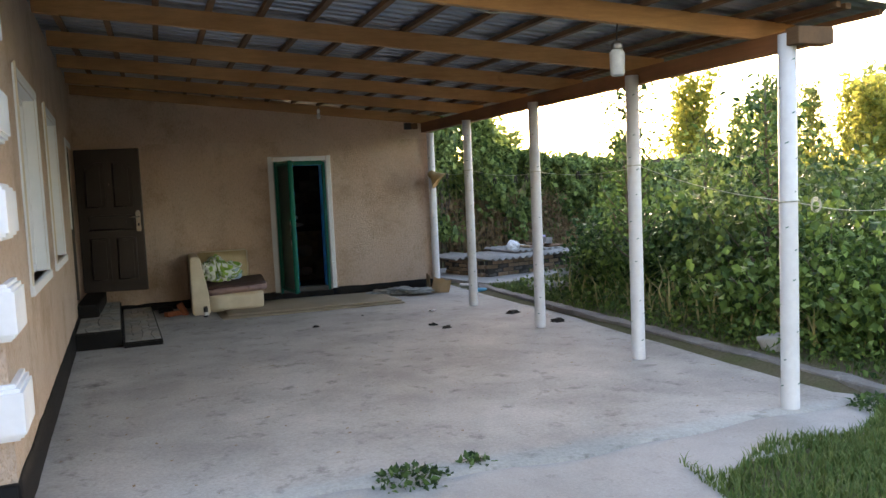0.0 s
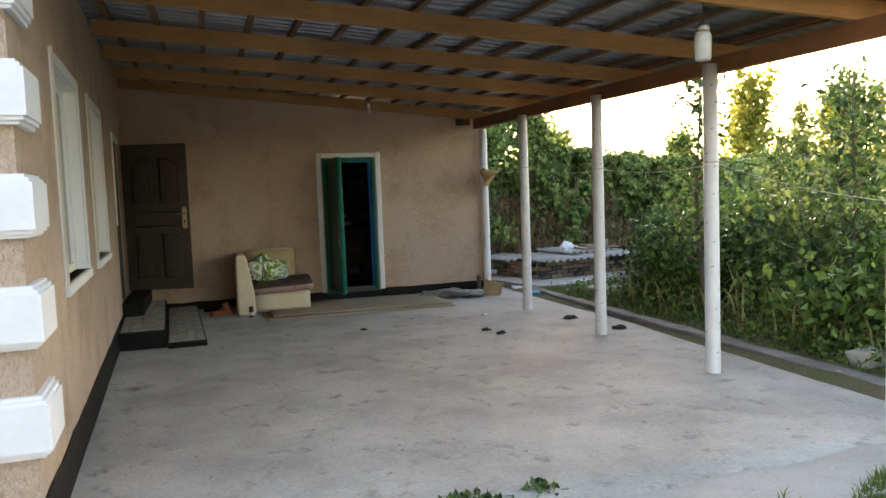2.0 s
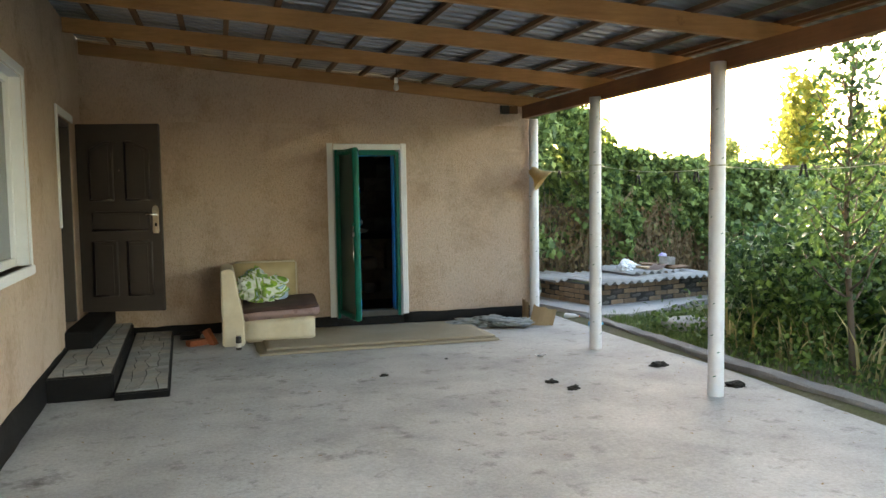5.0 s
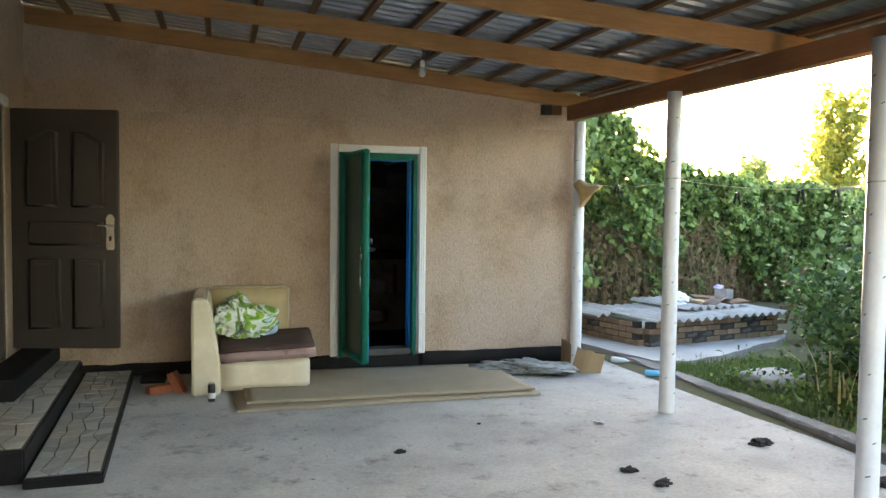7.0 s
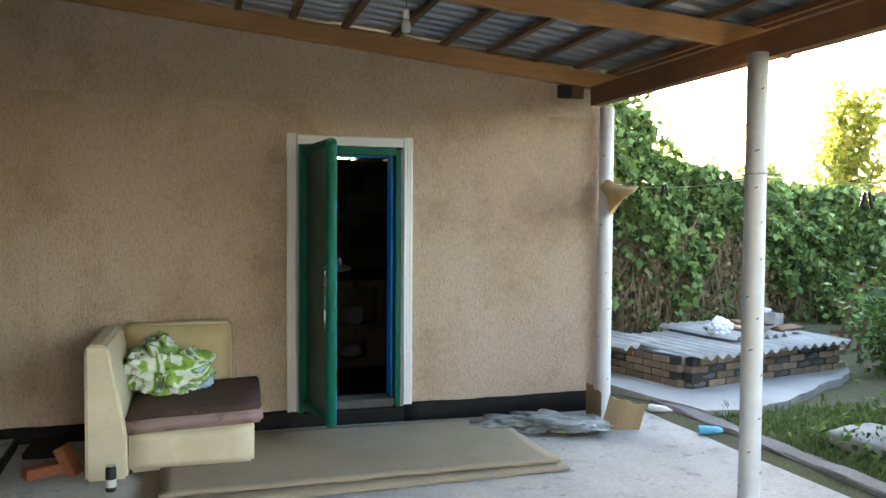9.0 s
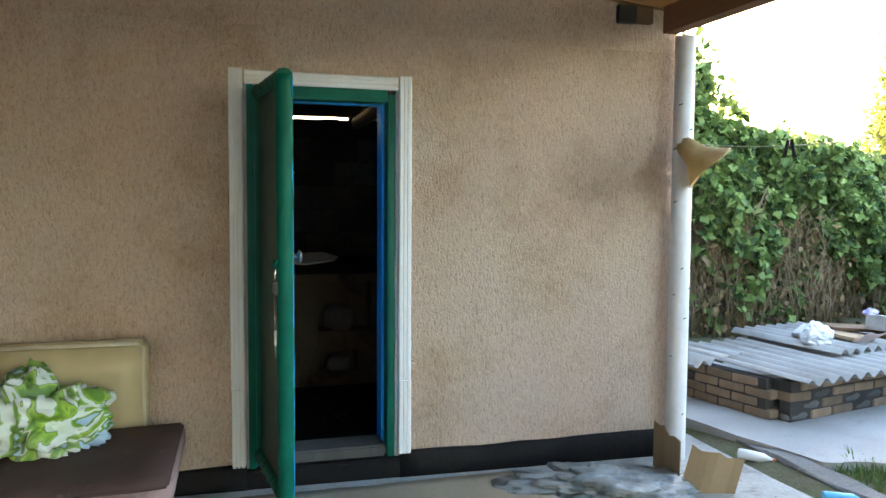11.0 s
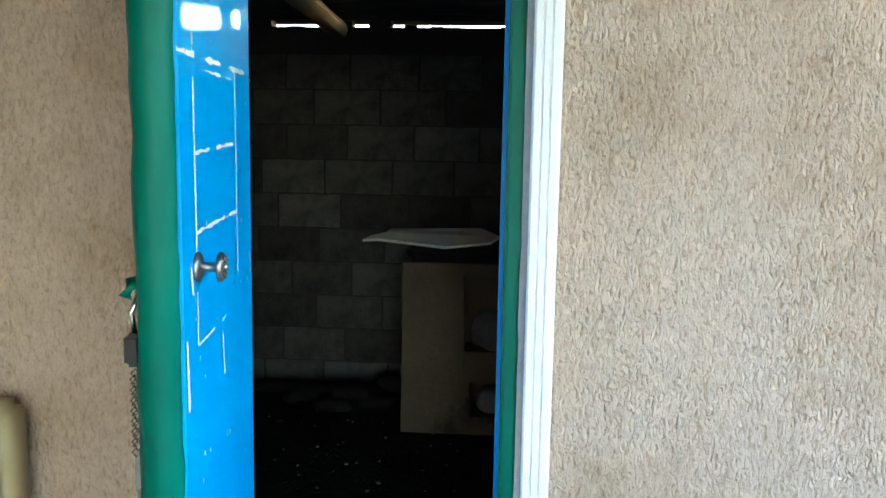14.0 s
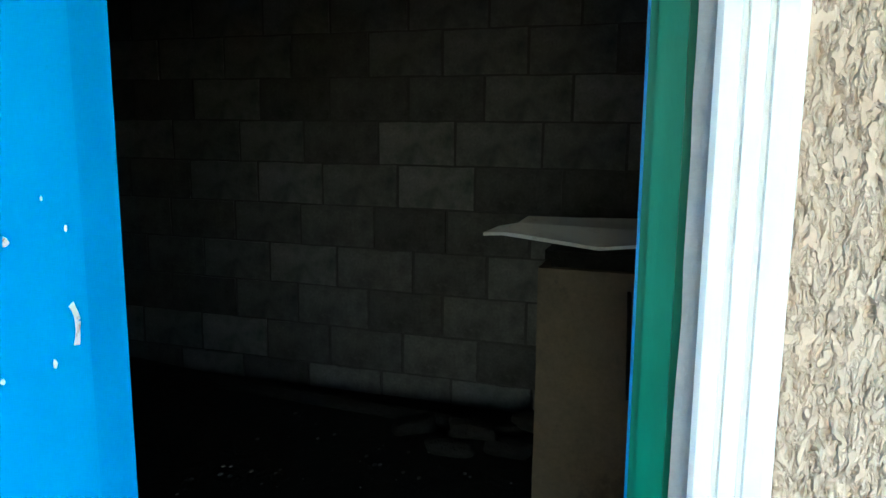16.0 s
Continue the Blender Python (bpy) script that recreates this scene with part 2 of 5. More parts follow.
BRICK_RED = material("red_brick", (0.38, 0.12, 0.055), 0.9, grain=(30, 0.3), bump=(60, 0.5, 0.004), rand=0.3)
BRICK_TAN = material("tan_brick", (0.56, 0.41, 0.28), 0.92, vary=(5, (0.43, 0.29, 0.18)), stains=(9, (0.3, 0.29, 0.27), 0.55, 0.7), grain=(40, 0.3), bump=(50, 0.5, 0.005), rand=0.45)
RUBBLE = material("rubble_stone", (0.19, 0.185, 0.175), 0.95, grain=(40, 0.4), bump=(25, 0.6, 0.01), rand=0.4)
SACK = material("woven_sack", (0.17, 0.195, 0.20), 0.42, vary=(7, (0.29, 0.31, 0.31)), stains=(9, (0.07, 0.085, 0.095), 0.55, 0.68), bump=(25, 0.3, 0.01))
CARTON = material("carton", (0.36, 0.25, 0.14), 0.85, grain=(30, 0.15), stains=(6, (0.26, 0.18, 0.1), 0.6, 0.75))
STRAW = material("straw_felt", (0.50, 0.37, 0.19), 0.85, vary=(9, (0.40, 0.28, 0.13)), bump=(90, 0.5, 0.003))
DUNG = material("dried_dung", (0.022, 0.020, 0.015), 0.9, grain=(60, 0.4), bump=(40, 1.0, 0.01))
SOIL = material("soil_and_grass", (0.16, 0.14, 0.095), 0.95, vary=(1.5, (0.11, 0.125, 0.055)), stains=(5, (0.19, 0.17, 0.12), 0.6, 0.72), grain=(40, 0.45), bump=[(5, 0.6, 0.05), (50, 0.7, 0.01)], spec=0.1)
BARK = material("bark", (0.13, 0.10, 0.075), 0.95, grain=(30, 0.4, (1, 1, 0.2)), bump=(30, 0.7, 0.01, (1, 1, 0.2)))
DRY_STEM = material("dry_stems", (0.30, 0.21, 0.12), 0.95, vary=(8, (0.20, 0.14, 0.08)))
ROPE = material("pale_rope", (0.42, 0.43, 0.36), 0.9)
LEAF_HEDGE = leaf_material("hedge_leaf", (0.014, 0.045, 0.012), (0.25, 0.34, 0.10), 0.25)
LEAF_DARK = leaf_material("dark_leaf", (0.010, 0.036, 0.012), (0.10, 0.18, 0.05), 0.2)
LEAF_BUSH = leaf_material("bush_leaf", (0.016, 0.055, 0.012), (0.17, 0.27, 0.06), 0.22)
# both far leaf tones are paler and yellower, with evening sun in the colour
LEAF_SUN_TINT = leaf_material("sun_tint_leaf", (0.11, 0.17, 0.05), (0.30, 0.33, 0.11), 0.55)
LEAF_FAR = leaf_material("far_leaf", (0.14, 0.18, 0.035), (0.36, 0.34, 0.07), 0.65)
BOARDS = material("weathered_boards", (0.10, 0.10, 0.095), 0.95, vary=(0.8, (0.07, 0.068, 0.06)), grain=(20, 0.3, (1, 1, 0.1)))
LEAF_TREE = leaf_material("tree_leaf", (0.018, 0.052, 0.015), (0.15, 0.21, 0.06), 0.24)
LEAF_DRY = leaf_material("dry_leaf", (0.16, 0.10, 0.05), (0.28, 0.19, 0.09), 0.2)
GRASS = leaf_material("grass_blade", (0.06, 0.13, 0.03), (0.17, 0.22, 0.07), 0.3)


# ---- builders ----
def box(bm, x0, x1, y0, y1, z0, z1, bevel=0.0):
    r = bmesh.ops.create_cube(bm, size=1.0)
    for v in r["verts"]:
        v.co = Vector((x0 + (v.co.x + 0.5) * (x1 - x0), y0 + (v.co.y + 0.5) * (y1 - y0), z0 + (v.co.z + 0.5) * (z1 - z0)))
    if bevel:
        edges = list({e for v in r["verts"] for e in v.link_edges})
        bmesh.ops.bevel(bm, geom=edges, offset=bevel, segments=2, affect='EDGES', clamp_overlap=True)
    return bm


def boxes(*items, bevel=0.0):
    bm = bmesh.new()
    for it in items:
        box(bm, *it, bevel=bevel)
    return bm


def cyl(bm, r, z0, z1, x=0.0, y=0.0, n=16, r2=None):
    r2 = r if r2 is None else r2
    rings = [[bm.verts.new((x + q * math.cos(math.tau * i / n), y + q * math.sin(math.tau * i / n), z)) for i in range(n)] for q, z in ((r, z0), (r2, z1))]
    for i in range(n):
        bm.faces.new((rings[0][i], rings[0][(i + 1) % n], rings[1][(i + 1) % n], rings[1][i])).smooth = True
    bm.faces.new(rings[0][::-1]), bm.faces.new(rings[1])
    return bm


def lathe(bm, prof, n=20, x=0.0, y=0.0):
    rings = [[bm.verts.new((x + r * math.cos(math.tau * i / n), y + r * math.sin(math.tau * i / n), z)) for i in range(n)] for r, z in prof]
    for a, b in zip(rings, rings[1:]):
        for i in range(n):
            bm.faces.new((a[i], a[(i + 1) % n], b[(i + 1) % n], b[i])).smooth = True
    bm.faces.new(rings[0][::-1]), bm.faces.new(rings[-1])
    return bm


def prism(bm, pts, axis, a, b):
    """Extrudes the outline pts (two coordinates in axis order) along axis from a to b."""
    def co(p, d):
        return {"x": (d, p[0], p[1]), "y": (p[0], d, p[1]), "z": (p[0], p[1], d)}[axis]
    v0, v1 = [bm.verts.new(co(p, a)) for p in pts], [bm.verts.new(co(p, b)) for p in pts]
    n = len(pts)
    bm.faces.new(v0), bm.faces.new(v1[::-1])
    for i in range(n):
        bm.faces.new((v0[(i + 1) % n], v0[i], v1[i], v1[(i + 1) % n]))
    bmesh.ops.recalc_face_normals(bm, faces=bm.faces)
    return bm


def tube(bm, pts, r, n=6, taper=1.0):
    pts = [Vector(p) for p in pts]
    rings = []
    for i, p in enumerate(pts):
        d = (pts[min(i + 1, len(pts) - 1)] - pts[max(i - 1, 0)]).normalized()
        u = d.orthogonal().normalized()
        w = d.cross(u)
        q = r * (1 + (taper - 1) * i / max(len(pts) - 1, 1))
        rings.append([bm.verts.new(p + q * (math.cos(math.tau * k / n) * u + math.sin(math.tau * k / n) * w)) for k in range(n)])
    for a, b in zip(rings, rings[1:]):
        for k in range(n):
            bm.faces.new((a[k], a[(k + 1) % n], b[(k + 1) % n], b[k])).smooth = True
    bm.faces.new(rings[0][::-1]), bm.faces.new(rings[-1])
    return bm


def mesh_of(name, bm, mat):
    me = bpy.data.meshes.new(name)
    bm.to_mesh(me)
    bm.free()
    me.materials.append(mat)
    return me


def part(name, bm, mat, parent=None, label="", m=None):
    ob = new(name, mesh_of(name, bm, mat))
    ob.parent = parent
    if m is not None:
        ob.matrix_basis = m
    return tagged(ob, label) if label else ob


def thing(name, m, label, category, group="", kind=""):
    ob = new(name)
    ob.empty_display_size = 0.1
    ob.matrix_basis = m
    return tagged(ob, label, category, group, kind)


def solid(name, bm, mat, label, category, m=None, group="", kind=""):
    return tagged(part(name, bm, mat, None, "", m), label, category, group, kind)


def wall_mesh(u0, u1, z0, z1, thick, holes):
    """A wall in the plane of u (local y) and z, its face at x = 0 and its back at x = -thick, with holes (u0, u1, z0, z1)."""
    us = sorted({u0, u1, *[h[0] for h in holes], *[h[1] for h in holes]})
    zs = sorted({z0, z1, *[h[2] for h in holes], *[h[3] for h in holes]})
    bm = bmesh.new()
    vs = {}

    def v(x, u, z):
        key = (x, round(u, 4), round(z, 4))
        if key not in vs:
            vs[key] = bm.verts.new((x, u, z))
        return vs[key]

    def full(i, j):
        if not (0 <= i < len(us) - 1 and 0 <= j < len(zs) - 1):
            return False
        cu, cz = (us[i] + us[i + 1]) / 2, (zs[j] + zs[j + 1]) / 2
        return not any(h[0] < cu < h[1] and h[2] < cz < h[3] for h in holes)

    for i in range(len(us) - 1):
        for j in range(len(zs) - 1):
            if not full(i, j):
                continue
            a, b, c, d = us[i], us[i + 1], zs[j], zs[j + 1]
            bm.faces.new((v(0, a, c), v(0, b, c), v(0, b, d), v(0, a, d)))
            bm.faces.new((v(-thick, a, c), v(-thick, a, d), v(-thick, b, d), v(-thick, b, c)))
            for di, dj, p, q in ((-1, 0, (a, c), (a, d)), (1, 0, (b, d), (b, c)), (0, -1, (b, c), (a, c)), (0, 1, (a, d), (b, d))):
                if not full(i + di, j + dj):
                    bm.faces.new((v(0, *p), v(0, *q), v(-thick, *q), v(-thick, *p)))
    bmesh.ops.recalc_face_normals(bm, faces=bm.faces)
    return bm


def from_arrays(name, verts, faces, mat):
    me = bpy.data.meshes.new(name)
    me.from_pydata(verts.tolist() if hasattr(verts, "tolist") else verts, [], faces.tolist() if hasattr(faces, "tolist") else faces)
    me.materials.append(mat)
    me.update()
    return me


rng = np.random.default_rng(7)


def leaves(centres, size, droop=0.3, aspect=1.6, jitter=0.5, facing=None):
    """A pointed, folded leaf (four triangles) at each centre; returns vertices and faces."""
    n = len(centres)
    d = rng.normal(size=(n, 3))
    if facing is not None:
        d = d * 0.8 + np.asarray(facing)
    d[:, 2] -= droop
    d /= np.linalg.norm(d, axis=1)[:, None]
    s = np.cross(d, rng.normal(size=(n, 3)))
    s /= np.linalg.norm(s, axis=1)[:, None] + 1e-9
    up = np.cross(s, d)
    L = (size * (1 + jitter * rng.uniform(-1, 1, n)))[:, None]
    W = L / aspect / 2
    base = centres
    mid = base + d * L * 0.45 + up * L * 0.10
    tip = base + d * L - up * L * 0.06
    v = np.stack([base, mid + s * W, tip, mid - s * W, mid - up * L * 0.08], 1).reshape(-1, 3)
    k = (np.arange(n) * 5)[:, None]
    f = np.concatenate([k + np.array([[0, 1, 4]]), k + np.array([[1, 2, 4]]), k + np.array([[4, 2, 3]]), k + np.array([[0, 4, 3]])], 0)
    return v, f


# ---- large structure ----
BY = 12.415                                     # face of the end wall
SKEW = 2.55                                     # the house wall leaves the line of posts by this angle
HOUSE = pose(-0.266, 4.29, 0, 0, 0, SKEW)       # local: x out of the wall, y along it, corner at the origin
POST_X, POST_Y = 4.745, (4.17, 6.05, 8.06, 10.14)
ROOF_SLOPE = 0.09


def floor_z(x):
    """The slab falls gently from the house to the kerb."""
    return 0.05 * (4.75 - x) / 4.25


def under_roof(x, y):
    """Height of the rafters' lower edge; the roof also climbs a little towards the end wall."""
    return 2.735 + 0.0165 * (y - 4.6) + ROOF_SLOPE * (4.8 - x)


def patio_slab():
    bm = bmesh.new()
    nx, ny = 26, 36
    grid = []
    for j in range(ny + 1):
        y = 4.02 + (13.0 - 4.02) * j / ny
        row = []
        for i in range(nx + 1):
            x = -0.75 + (5.51 + 0.75) * i / nx
            yy = y + (0.06 * math.sin(x * 1.7) + 0.03 * math.sin(x * 6.1) if j == 0 else 0)
            row.append(bm.verts.new((x, yy, floor_z(x) + 0.004 * noise.noise((x * 1.3, y * 1.3, 0)))))
        grid.append(row)
    for j in range(ny):
        for i in range(nx):
            bm.faces.new((grid[j][i], grid[j][i + 1], grid[j + 1][i + 1], grid[j + 1][i])).smooth = True
    edge = bmesh.ops.extrude_edge_only(bm, edges=[e for e in bm.edges if e.is_boundary])
    for v in edge["geom"]:
        if isinstance(v, bmesh.types.BMVert):
            v.co.z = -0.15
    bmesh.ops.recalc_face_normals(bm, faces=bm.faces)
    return bm


tagged(part("floor", patio_slab(), CONCRETE), "worn grey concrete patio slab with dark scuffs", "floor", kind="structure")


def ground_sheet():
    """One sheet to the horizon, finer near the yard."""
    xs = [-900, -200, -60, -20, -8, -3] + [round(-2 + 0.5 * i, 2) for i in range(37)] + [20, 30, 60, 200, 900]
    ys = [-900, -200, -60, -20, -8, -4] + [round(-3 + 0.5 * i, 2) for i in range(49)] + [26, 40, 70, 200, 900]
    bm = bmesh.new()
    grid = []
    for y in ys:
        row = []
        for x in xs:
            z = -0.02 + 0.03 * noise.noise((x * 0.7, y * 0.7, 3))
            if -0.9 < x < 5.4 and 3.9 < y < 16:
                z = -0.12
            elif x < 3.4 and y < 4.5:
                z = -0.09
            elif x > 5.4 and y > 4:
                z = 0.03 + 0.05 * noise.noise((x * 0.5, y * 0.5, 9))
            row.append(bm.verts.new((x, y, z)))
        grid.append(row)
    for j in range(len(ys) - 1):
        for i in range(len(xs) - 1):
            bm.faces.new((grid[j][i], grid[j][i + 1], grid[j + 1][i + 1], grid[j + 1][i])).smooth = True
    return bm


tagged(part("ground", ground_sheet(), SOIL), "bare soil with thin grass round the yard", "ground", kind="structure")


def apron():
    """Older cast concrete in front of the patio, with a ragged edge towards the grass."""
    edge = [(-3.0, -3.0), (1.6, -3.0), (2.4, 0.5), (2.95, 2.4), (3.25, 3.1), (3.5, 3.42), (4.1, 3.52), (4.7, 3.60), (5.4, 3.72), (5.44, 4.12), (3.0, 4.08), (0.0, 4.08), (-0.2, 4.7), (-3.0, 4.6)]
    pts = []
    for a, b in zip(edge, edge[1:] + edge[:1]):
        for k in range(6):
            s = k / 6
            x, y = a[0] + (b[0] - a[0]) * s, a[1] + (b[1] - a[1]) * s
            w = 0.05 if y < 4.0 else 0.0
            pts.append((x + w * noise.noise((x * 3, y * 3, 1)), y + w * noise.noise((x * 3, y * 3, 5))))
    bm = bmesh.new()
    prism(bm, pts, "z", -0.15, 0.0)
    for v in bm.verts:
        if v.co.z > -0.1:
            v.co.z = floor_z(v.co.x) - 0.012      # flush with the slab but for a narrow crack
    return bm


tagged(part("pavement", apron(), OLD_CONCRETE), "cracked pale old concrete in front of the patio", "pavement", kind="structure")


def kerb():
    bm = bmesh.new()
    n = 110
    prof = [(0.0, -0.12), (0.0, 0.050), (0.012, 0.062), (0.150, 0.066), (0.165, 0.052), (0.17, -0.12)]
    rings = []
    for j in range(n + 1):
        y = 4.05 + 10.6 * j / n
        x = 5.495 - 0.02 * math.sin((y - 4.05) / 9 * math.pi) + (-0.35 * (y - 12.6) / 2 if y > 12.6 else 0)
        rings.append([bm.verts.new((x + p[0] + 0.022 * noise.noise((y * 2.3, i * 2, 0)), y, p[1] + (0.022 * noise.noise((y * 2.8, i * 3, 7)) if 0 < i < 5 else 0))) for i, p in enumerate(prof)])
    for a, b in zip(rings, rings[1:]):
        for i in range(len(prof) - 1):
            bm.faces.new((a[i], a[i + 1], b[i + 1], b[i])).smooth = False
    bm.faces.new(rings[0]), bm.faces.new(rings[-1][::-1])
    bmesh.ops.recalc_face_normals(bm, faces=bm.faces)
    return bm


tagged(part("kerb", kerb(), KERB), "rough cast concrete kerb along the patio", "kerb", kind="structure")

# house wall with two windows and the entrance
WIN = ((1.30, 2.77), (3.43, 4.88))
DOOR_U, DOOR_Z = (6.43, 7.34), (0.40, 2.50)
HOLES = [(a + 0.07, b - 0.07, 1.19, 2.59) for a, b in WIN] + [(*DOOR_U, *DOOR_Z)]
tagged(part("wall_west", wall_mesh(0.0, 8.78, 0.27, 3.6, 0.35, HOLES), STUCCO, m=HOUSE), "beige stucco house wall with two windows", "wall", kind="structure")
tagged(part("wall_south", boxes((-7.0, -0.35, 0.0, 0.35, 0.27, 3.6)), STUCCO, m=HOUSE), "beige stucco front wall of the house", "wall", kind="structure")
# rear walls, ceiling and roof are unseen, added for closure and shade
bm = boxes((-7.0, -0.35, 8.33, 8.78, -0.1, 3.6), (-7.35, -7.0, 0.0, 8.78, -0.1, 3.6), (-7.0, -0.35, 0.35, 8.33, -0.1, 0.40))
tagged(part("wall_house_rear", bm, STUCCO, m=HOUSE), "plain far walls and floor of the house", "wall", kind="structure")
tagged(part("ceiling", boxes((-7.35, 0.0, -0.02, 8.78, 3.602, 3.75)), WHITE, m=HOUSE), "plain house ceiling slab", "ceiling", kind="structure")
bm = prism(bmesh.new(), [(-7.8, 3.755), (0.1, 3.755), (-3.8, 5.6)], "y", -0.5, 9.2)
tagged(part("house_roof", bm, SLATE, m=HOUSE), "unseen grey pitched roof added to close the house and cast shade", "roof", kind="structure")


def plinth(u0, u1, top, out, seed):
    """Black painted foot of a wall with an uneven upper edge."""
    bm = bmesh.new()
    n = max(4, int((u1 - u0) / 0.12))
    rows = []
    for j in range(n + 1):
        u = u0 + (u1 - u0) * j / n
        t = top + 0.018 * noise.noise((u * 2.2, seed, 0)) + 0.008 * noise.noise((u * 9, seed, 4))
        o = out + 0.006 * noise.noise((u * 4, seed, 8))
        rows.append([bm.verts.new(c) for c in ((-0.3, u, t), (o * 0.4, u, t), (o, u, t - 0.02), (o + 0.012, u, -0.1), (-0.3, u, -0.1))])
    for a, b in zip(rows, rows[1:]):
        for i in range(4):
            bm.faces.new((a[i], a[i + 1], b[i + 1], b[i])).smooth = i in (1, 2)
    bm.faces.new(rows[0]), bm.faces.new(rows[-1][::-1])
    bmesh.ops.recalc_face_normals(bm, faces=bm.faces)
    return bm


tagged(part("baseboard_west", plinth(-0.02, 8.78, 0.30, 0.012, 1), PLINTH, m=HOUSE), "black painted plinth of the house wall", "plinth", kind="structure")
tagged(part("baseboard_south", plinth(0.0, 6.8, 0.295, 0.03, 2), PLINTH, m=HOUSE @ pose(-6.8, 0, 0, 0, 0, -90)), "black painted plinth of the front wall", "plinth", kind="structure")

# end wall: local x out of it (towards -y), local y along +x
END = pose(-0.62, BY, 0, 0, 0, -90)
OPEN_X, OPEN_Z = (2.222, 3.155), (0.15, 2.292)
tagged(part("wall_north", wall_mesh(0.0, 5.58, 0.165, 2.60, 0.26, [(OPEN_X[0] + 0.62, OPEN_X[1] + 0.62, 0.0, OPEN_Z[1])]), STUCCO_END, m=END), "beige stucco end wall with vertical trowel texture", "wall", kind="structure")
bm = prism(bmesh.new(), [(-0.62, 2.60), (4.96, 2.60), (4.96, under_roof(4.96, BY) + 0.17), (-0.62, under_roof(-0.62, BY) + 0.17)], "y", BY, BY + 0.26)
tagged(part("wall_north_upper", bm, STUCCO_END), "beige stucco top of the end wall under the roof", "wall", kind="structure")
tagged(part("baseboard_north", plinth(0.0, 2.90, 0.17, 0.025, 3), PLINTH, m=END), "black painted plinth of the end wall", "plinth", kind="structure")
tagged(part("baseboard_north_far", plinth(3.775, 5.56, 0.17, 0.025, 4), PLINTH, m=END), "black painted plinth of the end wall", "plinth", kind="structure")
tagged(part("door_sill", boxes((2.20, 3.24, 12.39, 12.68, -0.05, 0.135), bevel=0.012), PLINTH), "worn black threshold under the green door", "threshold", kind="structure")
tagged(part("trim_threshold", boxes((2.338, 3.086, 12.44, 12.665, 0.137, 0.205), bevel=0.012), BOARDS), "worn dark wooden threshold of the shed door", "threshold", kind="structure")

# unseen dark wall added behind the camera to block light and bounce
tagged(part("wall_neighbour", boxes((-14.0, 4.0, -6.8, -6.5, -0.1, 7.0)), BOARDS), "plain dark boarded wall added unseen to block light", "wall", kind="structure")

# shed behind the green door
SH_X0, SH_X1, SH_Y1 = -0.55, 4.62, 15.30
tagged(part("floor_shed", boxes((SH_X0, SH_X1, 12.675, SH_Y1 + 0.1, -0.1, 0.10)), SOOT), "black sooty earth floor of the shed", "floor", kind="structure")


# ---- patio roof ----
def rafter(y, x0, x1, h=0.14, w=0.055):
    bm = bmesh.new()
    n = 8
    rings = []
    for i in range(n + 1):
        x = x0 + (x1 - x0) * i / n
        z = under_roof(x, y)
        dy = 0.012 * noise.noise((x * 0.6, y, 2)) - (0.09 * (x - 2.6) if y < 12 else 0)
        rings.append([bm.verts.new((x, y + dy + a, z + b)) for a, b in ((-w / 2, 0), (w / 2, 0), (w / 2, h), (-w / 2, h))])
    for a, b in zip(rings, rings[1:]):
        for k in range(4):
            bm.faces.new((a[k], a[(k + 1) % 4], b[(k + 1) % 4], b[k]))
    bm.faces.new(rings[0][::-1]), bm.faces.new(rings[-1])
    bmesh.ops.recalc_face_normals(bm, faces=bm.faces)
    return bm


def batten(x, half):
    """Strip along y on the rafters, following the climb of the roof."""
    bm = boxes((x - half, x + half, 3.98, BY - 0.005, 0.14, 0.18))
    for v in bm.verts:
        v.co.z += under_roof(x, v.co.y)
    return bm


RAFTER_Y = (4.78, 6.40, 7.90, 9.30, 10.75, 12.38)
roof = thing("patio_roof", pose(0, 0, 0), "lean-to patio roof of pine rafters, battens and zinc sheets", "roof", kind="structure")
for y in RAFTER_Y:
    part("rafter", rafter(y, -0.02 - 0.048 * y + 0.02, 5.18), PINE, roof)
for i in range(14):
    x = -0.22 + 0.41 * i
    part("batten", batten(x, 0.025), BATTEN, roof)


def corrugated(x0, x1, y0, y1, zf, pitch, depth, thick=0.004, per=6):
    """Waves run along x; the sheet follows zf(x)."""
    bm = bmesh.new()
    n = int((y1 - y0) / pitch * per)
    cols = []
    for x in (x0, (x0 + x1) / 2, x1):
        cols.append([[bm.verts.new((x, y0 + (y1 - y0) * j / n, zf(x) + depth * (0.5 + 0.5 * math.sin(math.tau * j / per)) + t)) for j in range(n + 1)] for t in (0, thick)])
    for a, b in zip(cols, cols[1:]):
        for s in (0, 1):
            for j in range(n):
                q = (a[s][j], b[s][j], b[s][j + 1], a[s][j + 1])
                bm.faces.new(q if s else q[::-1]).smooth = True
    for c, flip in ((cols[0], 0), (cols[-1], 1)):
        for j in range(n):
            q = (c[0][j], c[1][j], c[1][j + 1], c[0][j + 1])
            bm.faces.new(q[::-1] if flip else q)
    return bm


